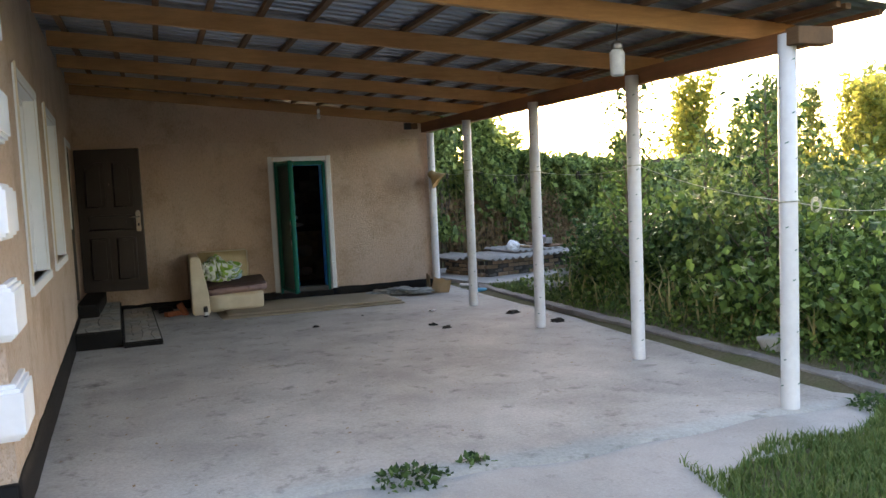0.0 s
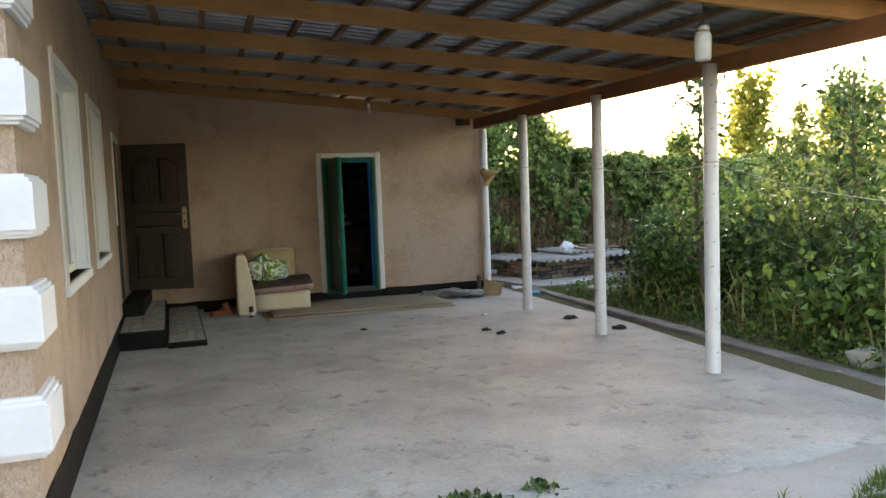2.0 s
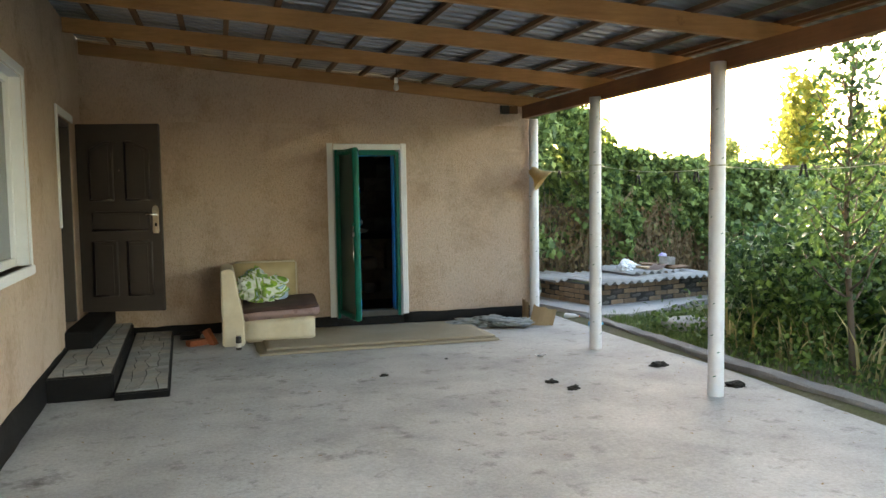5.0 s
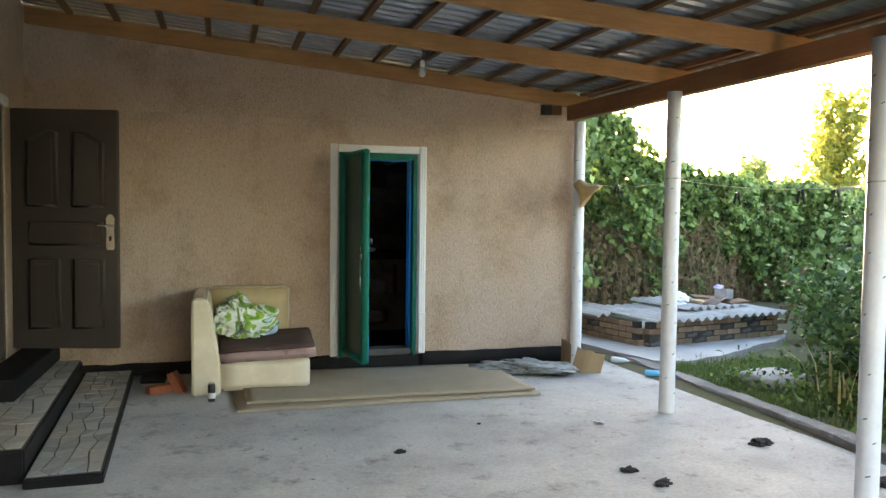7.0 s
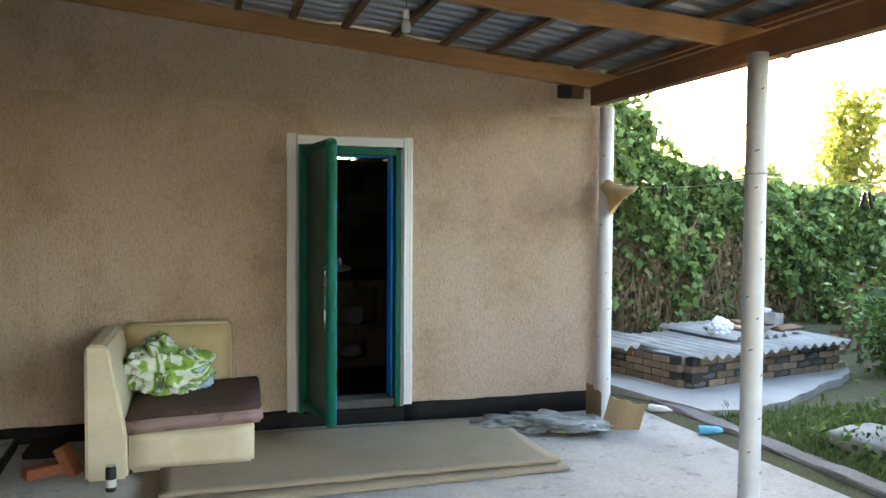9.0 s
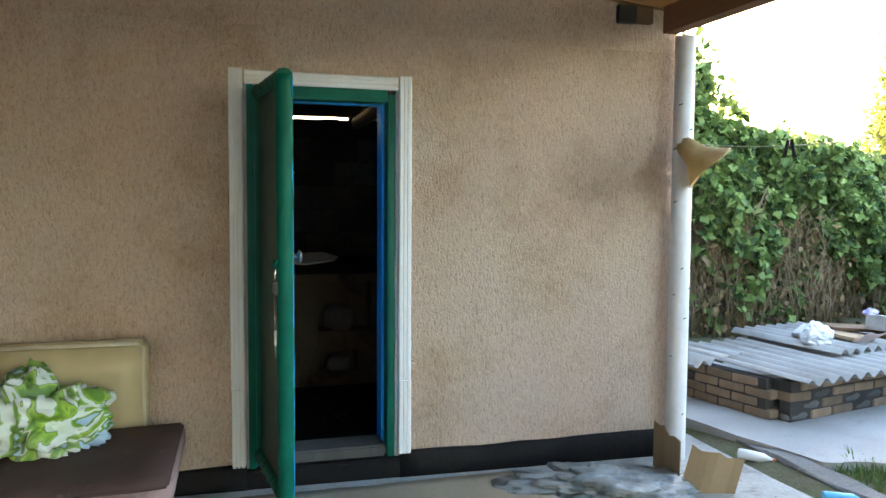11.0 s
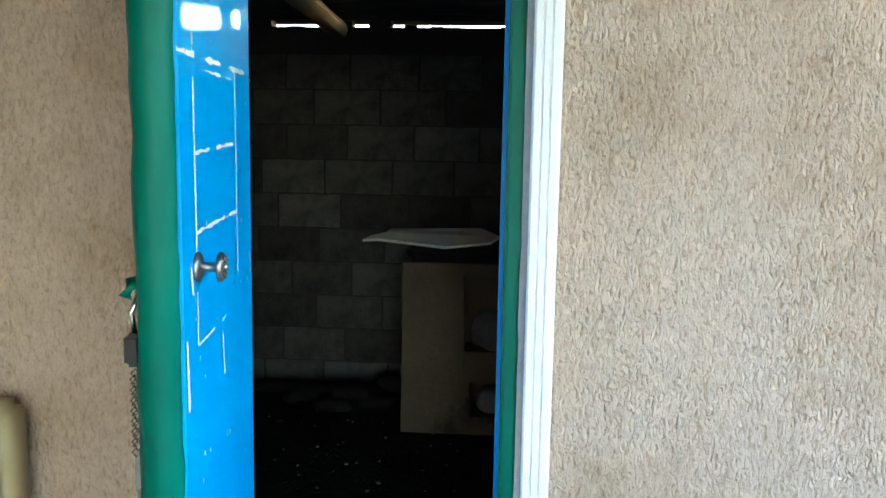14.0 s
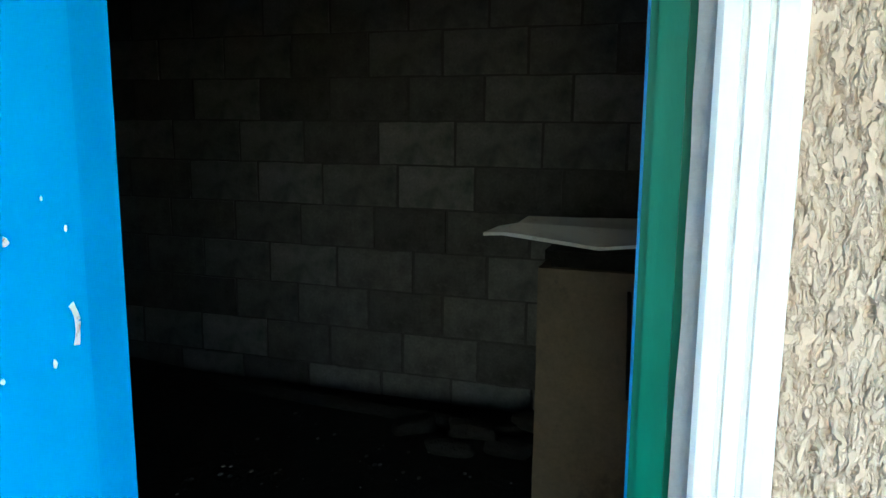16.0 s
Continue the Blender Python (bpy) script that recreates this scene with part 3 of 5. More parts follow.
def sheet_profile(x0, x1, y0, y1, zf):
    """Trapezoid profiled sheet with ribs along x."""
    bm = bmesh.new()
    pitch, h = 0.155, 0.022
    offs = ((0.0, 0), (0.075, 0), (0.09, h), (0.14, h))
    ys = []
    y = y0
    while y < y1:
        for o, z in offs:
            if y + o <= y1:
                ys.append((y + o, z))
        y += pitch
    ends = [[[bm.verts.new((x, a, zf(x, a) + b + t)) for a, b in ys] for x in (x0, x1)] for t in (0.0, 0.002)]
    for s, (p, q) in enumerate(ends):
        for j in range(len(ys) - 1):
            f = (p[j], q[j], q[j + 1], p[j + 1])
            bm.faces.new(f if s else f[::-1])
    return bm


for i, (a, b) in enumerate(((3.90, 6.225), (6.07, 8.395), (8.24, 10.565), (10.41, 12.80))):
    for k, (xa, xb) in enumerate(((-0.62, 2.55), (2.45, 5.55))):
        part("roof_sheet", sheet_profile(xa, xb, a, b, lambda x, y, e=0.184 + 0.005 * ((i % 2) + 2 * k): under_roof(x, y) + e), ZINC, roof)
bm = bmesh.new()
box(bm, 4.80, 4.90, 4.05, BY - 0.1, 0.0, 1.0)
for v in bm.verts:
    low = 2.605 + 0.0125 * (v.co.y - 5.0)
    v.co.z = low if v.co.z < 0.5 else under_roof(v.co.x, v.co.y) - 0.002
part("eave_beam", bm, PINE_Y, roof)
for x in (5.02, 5.42):
    part("batten", batten(x, 0.02), BATTEN, roof)
part("beam_block", boxes((4.70, 5.02, 4.02, 4.14, 2.60, 2.72), bevel=0.004), BATTEN, roof)
for y in RAFTER_Y[1:-1]:
    part("rafter_tail", rafter(y + 0.055, 4.91, 5.35, 0.09, 0.045), BATTEN, roof)


# ---- posts ----
def post(h):
    ob = thing("roof_post", pose(0, 0, 0), "white painted round post with small dark marks on the patio slab", "post", group="posts along the patio")
    bm = bmesh.new()
    lathe(bm, [(0.062, -0.02), (0.064, 0.02), (0.0635, h * 0.5), (0.062, h)], 20)
    part("shaft", bm, POST, ob)
    r = random.Random(5)
    for i in range(34):
        z, a = 0.07 + (h - 0.15) * i / 34 + r.uniform(-0.03, 0.03), i * 2.4 + r.uniform(-0.5, 0.5)
        bm = bmesh.new()
        w = r.uniform(0.10, 0.22)
        va = [[bm.verts.new((rad * math.cos(a + k * w), rad * math.sin(a + k * w), z + dz + 0.004 * k)) for k in (-1, 0, 1)] for rad, dz in ((0.0625, -0.004), (0.0655, -0.004), (0.0655, 0.004), (0.0625, 0.004))]
        for p, q in zip(va, va[1:] + va[:1]):
            for k in (0, 1):
                bm.faces.new((p[k], p[k + 1], q[k + 1], q[k]))
        part("paint_mark", bm, MARK, ob)
    return ob


first = post(2.69)
first.matrix_basis = pose(POST_X, POST_Y[0], 0.0, 0, 0, 20)
for k, y in enumerate(POST_Y[1:]):
    copy_thing(first, pose(POST_X, y, 0.0, 0, 0, 75 * k))
copy_thing(first, pose(4.965, 12.32, 0.0, 0, 0, 200))


# ---- green door of the shed ----
door = thing("door_2", pose(0, 0, 0), "narrow wooden door, green outside and blue inside, standing open", "door", kind="structure")
TRIM_PROFILE = [(0.0, 0.0), (0.0, 0.016), (0.006, 0.020), (0.022, 0.020), (0.024, 0.014), (0.028, 0.014), (0.030, 0.020), (0.046, 0.020), (0.048, 0.014), (0.052, 0.014), (0.054, 0.020), (0.072, 0.020), (0.080, 0.012), (0.083, 0.0)]


def trim_strip(length):
    """Fluted white strip: width along x, depth along -y, length along z."""
    bm = bmesh.new()
    prism(bm, [(x * 0.93, -d) for x, d in TRIM_PROFILE], "z", 0, length)
    return bm


part("trim", trim_strip(1.764), WHITE, door, "fluted white door trim", pose(3.148, BY - 0.002, 0.598))
part("trim", trim_strip(0.437), WHITE, door, "", pose(3.150, BY - 0.002, 0.158))
part("trim", trim_strip(1.764), WHITE, door, "", pose(2.200, BY - 0.002, 0.598))
part("trim", trim_strip(0.495), WHITE, door, "", pose(2.203, BY - 0.002, 0.100))
bm = trim_strip(0.855)
bmesh.ops.transform(bm, matrix=Matrix(((0, 0, 1, 0), (0, 1, 0, 0), (1, 0, 0, 0), (0, 0, 0, 1))), verts=bm.verts)
bmesh.ops.recalc_face_normals(bm, faces=bm.faces)
part("trim", bm, WHITE, door, "", pose(2.285, BY - 0.002, 2.281))
part("jamb", boxes((3.088, 3.132, BY + 0.012, 12.545, 0.135, 2.262), bevel=0.008), GREEN, door, "green enamelled jamb")
part("jamb_rebate", boxes((3.076, 3.132, 12.546, 12.70, 0.135, 2.25), bevel=0.005), BLUE, door, "blue enamelled rebate of the jamb")
part("jamb", boxes((2.295, 2.336, BY + 0.004, BY + 0.024, 0.135, 2.280), bevel=0.006), GREEN, door)
part("hinge_strip", boxes((2.337, 2.386, BY + 0.003, BY + 0.021, 0.20, 2.24), bevel=0.005), GREEN, door)
part("jamb_rebate", boxes((2.225, 2.340, BY + 0.025, 12.556, 0.135, 2.289), bevel=0.005), BLUE, door)
part("head_jamb", boxes((2.342, 3.087, BY + 0.012, 12.545, 2.215, 2.289), bevel=0.008), GREEN, door)
part("head_rebate", boxes((2.342, 3.069, 12.546, 12.62, 2.209, 2.287), bevel=0.005), BLUE, door)
for x0, x1 in ((3.131, 3.154), (2.276, 2.294)):
    bm = bmesh.new()
    n = 40
    rows = [[bm.verts.new(c) for c in ((x0 + 0.004 * noise.noise((z * 9, x0, 0)), BY + 0.008, z), (x1, BY + 0.004, z), (x1, 12.6, z), (x0, 12.6, z))] for z in (0.14 + 2.15 * i / n for i in range(n + 1))]
    for a, b in zip(rows, rows[1:]):
        for k in range(4):
            bm.faces.new((a[k], a[(k + 1) % 4], b[(k + 1) % 4], b[k]))
    part("plaster_joint", bm, PUTTY, door, "rough grey plaster joint")

LEAF = pose(2.388, 12.534, 0.205, 0, 0, -82.6)     # local x from hinge to free edge, local +y is the blue inner face
LW, LH, L0 = 0.765, 2.03, 0.12
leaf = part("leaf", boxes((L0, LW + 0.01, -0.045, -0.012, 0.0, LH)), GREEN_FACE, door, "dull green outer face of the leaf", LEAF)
part("inner_face", boxes((L0, LW + 0.022, -0.0115, 0.0, 0.003, LH - 0.003), bevel=0.002), BLUE, leaf, "glossy blue inner face with chipped paint")


def padded_edge(x0, x1, z0, z1, along):
    """Puffy wrapped edge with small creases."""
    bm = bmesh.new()
    n, k = 60, 10
    rings = []
    for i in range(n + 1):
        s = i / n
        rings.append([])
        for j in range(k):
            a = math.tau * j / k
            q = 1 + 0.16 * noise.noise((s * 22, math.cos(a) * 1.2, math.sin(a) * 1.2)) + 0.08 * noise.noise((s * 60, a, 0))
            dx, dy = 0.034 * math.cos(a) * q, 0.040 * math.sin(a) * q
            c = ((x0 + x1) / 2, -0.044, (z0 + z1) / 2)
            p = (c[0] + dx, c[1] + dy, z0 + (z1 - z0) * s) if along == "z" else (x0 + (x1 - x0) * s, c[1] + dy, c[2] + dx)
            rings[-1].append(bm.verts.new(p))
    for a, b in zip(rings, rings[1:]):
        for j in range(k):
            bm.faces.new((a[j], a[(j + 1) % k], b[(j + 1) % k], b[j])).smooth = True
    bm.faces.new(rings[0][::-1]), bm.faces.new(rings[-1])
    bmesh.ops.recalc_face_normals(bm, faces=bm.faces)
    return bm


part("edge_padding", padded_edge(LW + 0.01, LW + 0.04, 0.0, LH, "z"), GREEN, leaf, "glossy green padded edge")
part("edge_padding", padded_edge(L0, LW + 0.03, LH - 0.015, LH + 0.01, "x"), GREEN, leaf)
part("edge_padding", padded_edge(L0, LW + 0.03, 0.0, 0.03, "x"), GREEN, leaf)


def chip_line(pts, width, seed, gaps=0.15):
    """A broken, ragged line of flaked paint on the inner face; pts in (x, z)."""
    bm = bmesh.new()
    r = random.Random(seed)
    for (xa, za), (xb, zb) in zip(pts, pts[1:]):
        L = math.hypot(xb - xa, zb - za)
        n = max(3, int(L / 0.012))
        ux, uz = (xb - xa) / L, (zb - za) / L
        last = None
        for i in range(n + 1):
            s = L * i / n
            w = width * (0.3 + 1.1 * max(0, noise.noise((s * 22, seed, 0)) + 0.45))
            o = 0.003 * noise.noise((s * 30, seed, 5))
            px, pz = xa + ux * s - uz * o, za + uz * s + ux * o
            cur = [bm.verts.new((px - uz * w / 2, 0.0012, pz + ux * w / 2)), bm.verts.new((px + uz * w / 2, 0.0012, pz - ux * w / 2))]
            if last and noise.noise((s * 9, seed, 9)) > gaps - 0.5:
                bm.faces.new((last[0], cur[0], cur[1], last[1]))
            last = cur
    return bm


chips = (([(0.694, 1.62), (0.690, 1.20)], 0.012, 1, 0.1), ([(0.689, 1.12), (0.689, 1.012)], 0.010, 8, 0.15), ([(0.310, 1.60), (0.305, 1.105)], 0.008, 2, 0.2), ([(0.689, 1.393), (0.303, 1.419)], 0.009, 3, 0.3),
         ([(0.686, 1.238), (0.307, 1.254)], 0.010, 4, 0.3), ([(0.689, 1.556), (0.310, 1.566)], 0.007, 5, 0.45), ([(0.80, 1.575), (0.19, 1.596)], 0.012, 6, 0.4),
         ([(0.689, 1.012), (0.432, 1.022)], 0.006, 7, 0.4), ([(0.772, 1.04), (0.765, 0.90)], 0.018, 9, 0.1),
         ([(0.479, 0.99), (0.466, 0.89)], 0.010, 10, 0.0), ([(0.155, 1.135), (0.145, 1.11), (0.150, 1.08)], 0.014, 11, 0.0), ([(0.735, 1.175), (0.72, 1.12)], 0.012, 12, 0.2))
for pts, w, seed, g in chips:
    part("paint_chip", chip_line(pts, w, seed, g), CHIP, leaf)
for i in range(26):
    r = random.Random(100 + i)
    x, z = r.uniform(0.1, 0.72), r.uniform(0.5, 1.75)
    bm = bmesh.new()
    q = r.uniform(0.002, 0.005)
    bm.faces.new([bm.verts.new((x + q * math.cos(a) * r.uniform(0.6, 1.4), 0.0014, z + q * 1.3 * math.sin(a) * r.uniform(0.6, 1.4))) for a in (5.5, 4.4, 3.3, 2.2, 1.1, 0)])
    part("paint_chip", bm, CHIP, leaf)


def knob():
    bm = bmesh.new()
    lathe(bm, [(0.034, 0.0), (0.036, 0.006), (0.028, 0.012), (0.012, 0.016), (0.011, 0.045), (0.018, 0.050), (0.033, 0.054), (0.036, 0.060), (0.032, 0.066), (0.018, 0.070), (0.0, 0.071)][:-1], 24)
    for k in range(8):
        a = math.tau * k / 8
        bmesh.ops.create_icosphere(bm, subdivisions=1, radius=0.0055, matrix=Matrix.Translation((0.022 * math.cos(a), 0.022 * math.sin(a), 0.069)))
    bmesh.ops.create_icosphere(bm, subdivisions=2, radius=0.010, matrix=Matrix.Translation((0, 0, 0.069)))
    return bm


part("knob", knob(), STEEL, leaf, "round patterned metal knob", pose(0.690, 0.0, 1.171, -90, 0, 0) @ Matrix.Diagonal((0.85, 0.85, 0.8, 1)))
bm = bmesh.new()
tube(bm, [(LW - 0.01, -0.075, 1.155), (LW + 0.03, -0.090, 1.155), (LW + 0.04, -0.098, 1.13)], 0.013, 8)
part("hasp", bm, GREEN, leaf, "green painted hasp")
bm = bmesh.new()
tube(bm, [(LW + 0.02, -0.078, 1.14), (LW + 0.03, -0.092, 1.10), (LW + 0.025, -0.088, 1.06)], 0.005, 6)
tube(bm, [(LW + 0.025, -0.070, 1.14), (LW + 0.03, -0.075, 1.06)], 0.005, 6)
part("shackle", bm, CHROME, leaf, "steel padlock shackle")
part("padlock", boxes((LW + 0.005, LW + 0.045, -0.105, -0.072, 1.00, 1.062), bevel=0.008), BLACK_IRON, leaf, "black padlock")
bm = bmesh.new()
for k in range(16):
    z = 0.985 - 0.010 * k
    tube(bm, [(LW + 0.025 + 0.006 * (k % 2), -0.09 + 0.008 * math.cos(a), z + 0.009 * math.sin(a)) for a in (0, 1.57, 3.14, 4.71, 6.28)], 0.0022, 5)
part("key_chain", bm, CHROME, leaf, "steel key chain")
bm = boxes((LW + 0.02, LW + 0.024, -0.096, -0.084, 0.755, 0.83))
tube(bm, [(LW + 0.022, -0.09, 0.76), (LW + 0.022, -0.09, 0.70)], 0.0035, 6)
part("key", bm, STEEL, leaf, "flat key")

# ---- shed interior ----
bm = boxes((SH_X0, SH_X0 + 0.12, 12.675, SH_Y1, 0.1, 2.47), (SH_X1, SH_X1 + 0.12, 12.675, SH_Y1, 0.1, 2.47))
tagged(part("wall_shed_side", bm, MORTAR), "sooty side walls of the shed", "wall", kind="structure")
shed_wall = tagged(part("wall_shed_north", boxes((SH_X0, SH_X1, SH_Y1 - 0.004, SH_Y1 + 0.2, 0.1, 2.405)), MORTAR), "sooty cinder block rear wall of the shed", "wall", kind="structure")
tagged(part("ceiling_shed", corrugated(SH_X0 - 0.1, SH_X1 + 0.3, 12.50, 15.50, lambda x: 2.445, 0.15, 0.045, 0.006, 8), DARK_SLATE), "corrugated slate shed roof", "ceiling", kind="structure")
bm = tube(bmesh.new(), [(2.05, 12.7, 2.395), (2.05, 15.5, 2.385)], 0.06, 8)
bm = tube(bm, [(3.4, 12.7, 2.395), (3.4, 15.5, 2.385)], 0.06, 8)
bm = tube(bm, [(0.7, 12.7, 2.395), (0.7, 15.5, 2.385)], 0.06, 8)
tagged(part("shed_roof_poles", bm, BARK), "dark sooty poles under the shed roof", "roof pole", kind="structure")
r = random.Random(3)
x = SH_X0
while x < SH_X1:
    w = r.uniform(0.03, 0.16)
    part("mortar_lump", boxes((x, x + w, SH_Y1 + 0.03, SH_Y1 + 0.16, 2.38, r.choice((2.41, 2.417, 2.424, 2.46, 2.46)))), MORTAR, shed_wall)
    x += w + r.uniform(0.04, 0.13)


def cinder_block(w, h, mat):
    bm = boxes((-w / 2, w / 2, -0.012, 0.03, -h / 2, h / 2))
    bmesh.ops.subdivide_edges(bm, edges=bm.edges, cuts=2, use_grid_fill=True)
    for v in bm.verts:
        v.co += Vector((noise.noise(v.co * 7), noise.noise(v.co * 9 + Vector((3, 0, 0))) * 0.5, noise.noise(v.co * 8 + Vector((0, 5, 0))))) * 0.006
    return mesh_of("cinder_block", bm, mat)


BLOCKS = [cinder_block(w, 0.212, mat) for mat in (BLOCK, DARK_BLOCK) for w in (0.405, 0.43, 0.385, 0.42)]
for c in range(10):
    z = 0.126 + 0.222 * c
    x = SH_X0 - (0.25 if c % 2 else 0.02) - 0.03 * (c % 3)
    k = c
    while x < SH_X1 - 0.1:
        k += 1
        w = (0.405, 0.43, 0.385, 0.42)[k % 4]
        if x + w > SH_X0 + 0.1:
            pick_dark = noise.noise((x * 0.9, 4.0, z * 1.6)) + 0.4 * r.uniform(-1, 1) + (0.45 if c < 3 else -0.05) > 0.12   # darker blocks picked by noise, far more often in the lowest three courses
            ob = new("cinder_block", BLOCKS[k % 4 + (4 if pick_dark else 0)])
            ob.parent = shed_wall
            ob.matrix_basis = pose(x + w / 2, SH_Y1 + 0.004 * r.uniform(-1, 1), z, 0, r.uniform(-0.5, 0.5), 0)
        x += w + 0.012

oven = thing("clay_oven", pose(0, 0, 0), "crumbling clay plastered oven with sooty fire holes", "oven")
m_oven = pose(2.58, 14.40, 0, 0, 0, -90)
bm = wall_mesh(0.0, 1.35, 0.09, 1.035, 0.22, [(0.33, 0.78, 0.56, 0.97), (0.37, 0.67, 0.20, 0.39)])
for v in bm.verts:
    v.co += Vector((noise.noise(v.co * 3) * 0.02, noise.noise(v.co * 4) * 0.02, 0))
part("front", bm, CLAY, oven, "", m_oven)
part("body", boxes((2.58, 3.93, 14.62, 15.27, 0.09, 1.035), bevel=0.02), CLAY, oven)
part("hob", boxes((2.60, 3.95, 14.40, 15.26, 1.037, 1.125), bevel=0.025), SOOT, oven, "black sooty hob")


def rough_stone(sx, sy, sz, seed):
    bm = bmesh.new()
    bmesh.ops.create_icosphere(bm, subdivisions=3, radius=1.0)
    for v in bm.verts:
        c = v.co.copy()
        q = 1 + 0.25 * noise.noise(c * 1.3 + Vector((seed, 0, 0))) + 0.08 * noise.noise(c * 4 + Vector((0, seed, 0)))
        c = Vector([math.copysign(abs(a) ** 0.6, a) for a in c]) * q * 0.75
        v.co = Vector((c.x * sx, c.y * sy, c.z * sz))
    for f in bm.faces:
        f.smooth = True
    return bm


part("stone", rough_stone(0.17, 0.11, 0.135, 4), RUBBLE, oven, "stone set in the fire hole", pose(3.09, 14.48, 0.665))
part("stone", rough_stone(0.13, 0.10, 0.09, 8), RUBBLE, oven, "", pose(3.09, 14.50, 0.275))


def ragged_board():
    bm = bmesh.new()
    out = [(-0.02, 0.06), (0.06, 0.03), (0.12, 0.0), (0.42, -0.03), (0.66, -0.02), (0.72, 0.10), (0.62, 0.26), (0.30, 0.33), (0.12, 0.25), (0.10, 0.14), (0.03, 0.11)]
    prism(bm, out, "z", 0.0, 0.012)
    for v in bm.verts:
        v.co.z += 0.16 * v.co.y + 0.016 * math.sin(v.co.x * 11 + 4 * v.co.y) - 0.05 * max(0, v.co.x - 0.3)
    return bm


solid("loose_board", ragged_board(), PAPER, "torn grey board lying on the oven hob", "board", pose(2.385, 14.36, 1.132, 0, -2.0, 3))
for i, (x, y, z, a) in enumerate(((2.14, 14.72, 0.13, 10), (2.38, 14.80, 0.13, -8), (2.30, 14.95, 0.14, 30), (2.22, 14.78, 0.20, 4), (2.47, 14.98, 0.19, -20), (1.9, 14.9, 0.13, 40))):
    solid("loose_brick", rough_stone(0.15, 0.075, 0.05, i), SOOT, "sooty loose brick on the shed floor", "brick", pose(x, y, z, 0, 0, a), group="loose bricks in the shed")
bm = tube(bmesh.new(), [(-0.3, 15.12, 0.19), (0.9, 15.0, 0.16), (2.2, 14.98, 0.13)], 0.035, 8)
solid("dusty_pole", bm, SOOT, "grey dusty pole along the shed wall", "pole")
r = random.Random(9)
bm = bmesh.new()
for i in range(120):
    s = r.uniform(0.003, 0.012)
    bmesh.ops.create_icosphere(bm, subdivisions=1, radius=s, matrix=Matrix.Translation((r.uniform(1.2, 3.0), r.uniform(13.3, 14.9), 0.102)) @ Matrix.Diagonal((1, 1.3, 0.6, 1)))
tagged(part("floor_litter", bm, BLOCK), "small pale crumbs on the sooty floor", "litter", kind="stuff")


# ---- house front: quoins, windows, entrance ----
def quoin(front, side, m):
    """Corner stone of three stepped layers; local origin on the corner, out along +x and -y."""
    ob = thing("corner_quoin", m, "white painted moulded quoin on the house corner", "quoin", group="quoins on the house corner")
    inner = 0.0
    for name, d, inset in (("backing", 0.030, 0.0), ("moulding", 0.050, 0.020), ("face", 0.066, 0.042)):
        bm = bmesh.new()
        z0, z1 = inset * 0.9, 0.292 - inset * 0.9
        outline = [(-front + inset, -inner), (-front + inset, -d), (d, -d), (d, side - inset), (inner, side - inset), (inner, -inner)]
        prism(bm, outline, "z", z0, z1)
        part(name, bm, QUOIN, ob)
        inner = d + 0.0005


for k in range(6):
    quoin(0.36 if k % 2 == 0 else 0.52, 0.40, HOUSE @ pose(0.002, -0.002, 0.525 + 0.513 * k))


def window(u0, u1):
    z0, z1 = 1.12, 2.66
    ob = thing("window_1" if u0 < 2 else "window_2", HOUSE, "white plastic window with flat white surround", "window", kind="structure")
    part("casing", boxes((0.002, 0.016, u0, u0 + 0.07, z0, z1), bevel=0.003), WHITE, ob)
    part("casing", boxes((0.002, 0.016, u1 - 0.07, u1, z0, z1), bevel=0.003), WHITE, ob)
    part("casing", boxes((0.002, 0.016, u0 + 0.07, u1 - 0.07, z1 - 0.07, z1), bevel=0.003), WHITE, ob)
    part("window_sill", boxes((-0.10, 0.03, u0 + 0.0, u1, z0 - 0.0, z0 + 0.07), bevel=0.006), WHITE, ob)
    part("edge_strip", boxes((0.0165, 0.028, u0 - 0.004, u0 + 0.012, z0 + 0.072, z1 + 0.01)), CREAM, ob)
    a, b, c, d = u0 + 0.07, u1 - 0.07, z0 + 0.07, z1 - 0.07
    for p0, p1, q0, q1 in ((a, a + 0.01, c, d), (b - 0.01, b, c, d), (a + 0.01, b - 0.01, d - 0.01, d)):
        part("reveal_lining", boxes((-0.079, 0.0, p0, p1, q0, q1)), WHITE, ob)
    fr = part("window_frame", boxes((-0.14, -0.08, a, a + 0.06, c, d), (-0.14, -0.08, b - 0.06, b, c, d), (-0.14, -0.08, a + 0.06, b - 0.06, c, c + 0.06), (-0.14, -0.08, a + 0.06, b - 0.06, d - 0.06, d),
              (-0.14, -0.08, (a + b) / 2 - 0.04, (a + b) / 2 + 0.04, c + 0.06, d - 0.06), bevel=0.004), WHITE, ob)
    for p, q in ((a + 0.06, (a + b) / 2 - 0.04), ((a + b) / 2 + 0.04, b - 0.06)):
        part("pane", boxes((-0.115, -0.109, p, q, c + 0.06, d - 0.06)), GLASS, ob)
    bm = bmesh.new()
    n = 60
    cols = [[bm.verts.new((-0.24 + 0.02 * math.sin(i * 1.1), a + (b - a) * i / n, z)) for z in (c, d)] for i in range(n + 1)]
    for p, q in zip(cols, cols[1:]):
        bm.faces.new((p[0], q[0], q[1], p[1])).smooth = True
    part("curtain", bm, CURTAIN, ob)


for a, b in WIN:
    window(a, b)

entry = thing("door_1", pose(-0.545, 11.60, 0.49, 0, 0, -12.6), "dark brown panelled steel door standing open", "door", kind="structure")
DW, DH = 0.86, 1.992
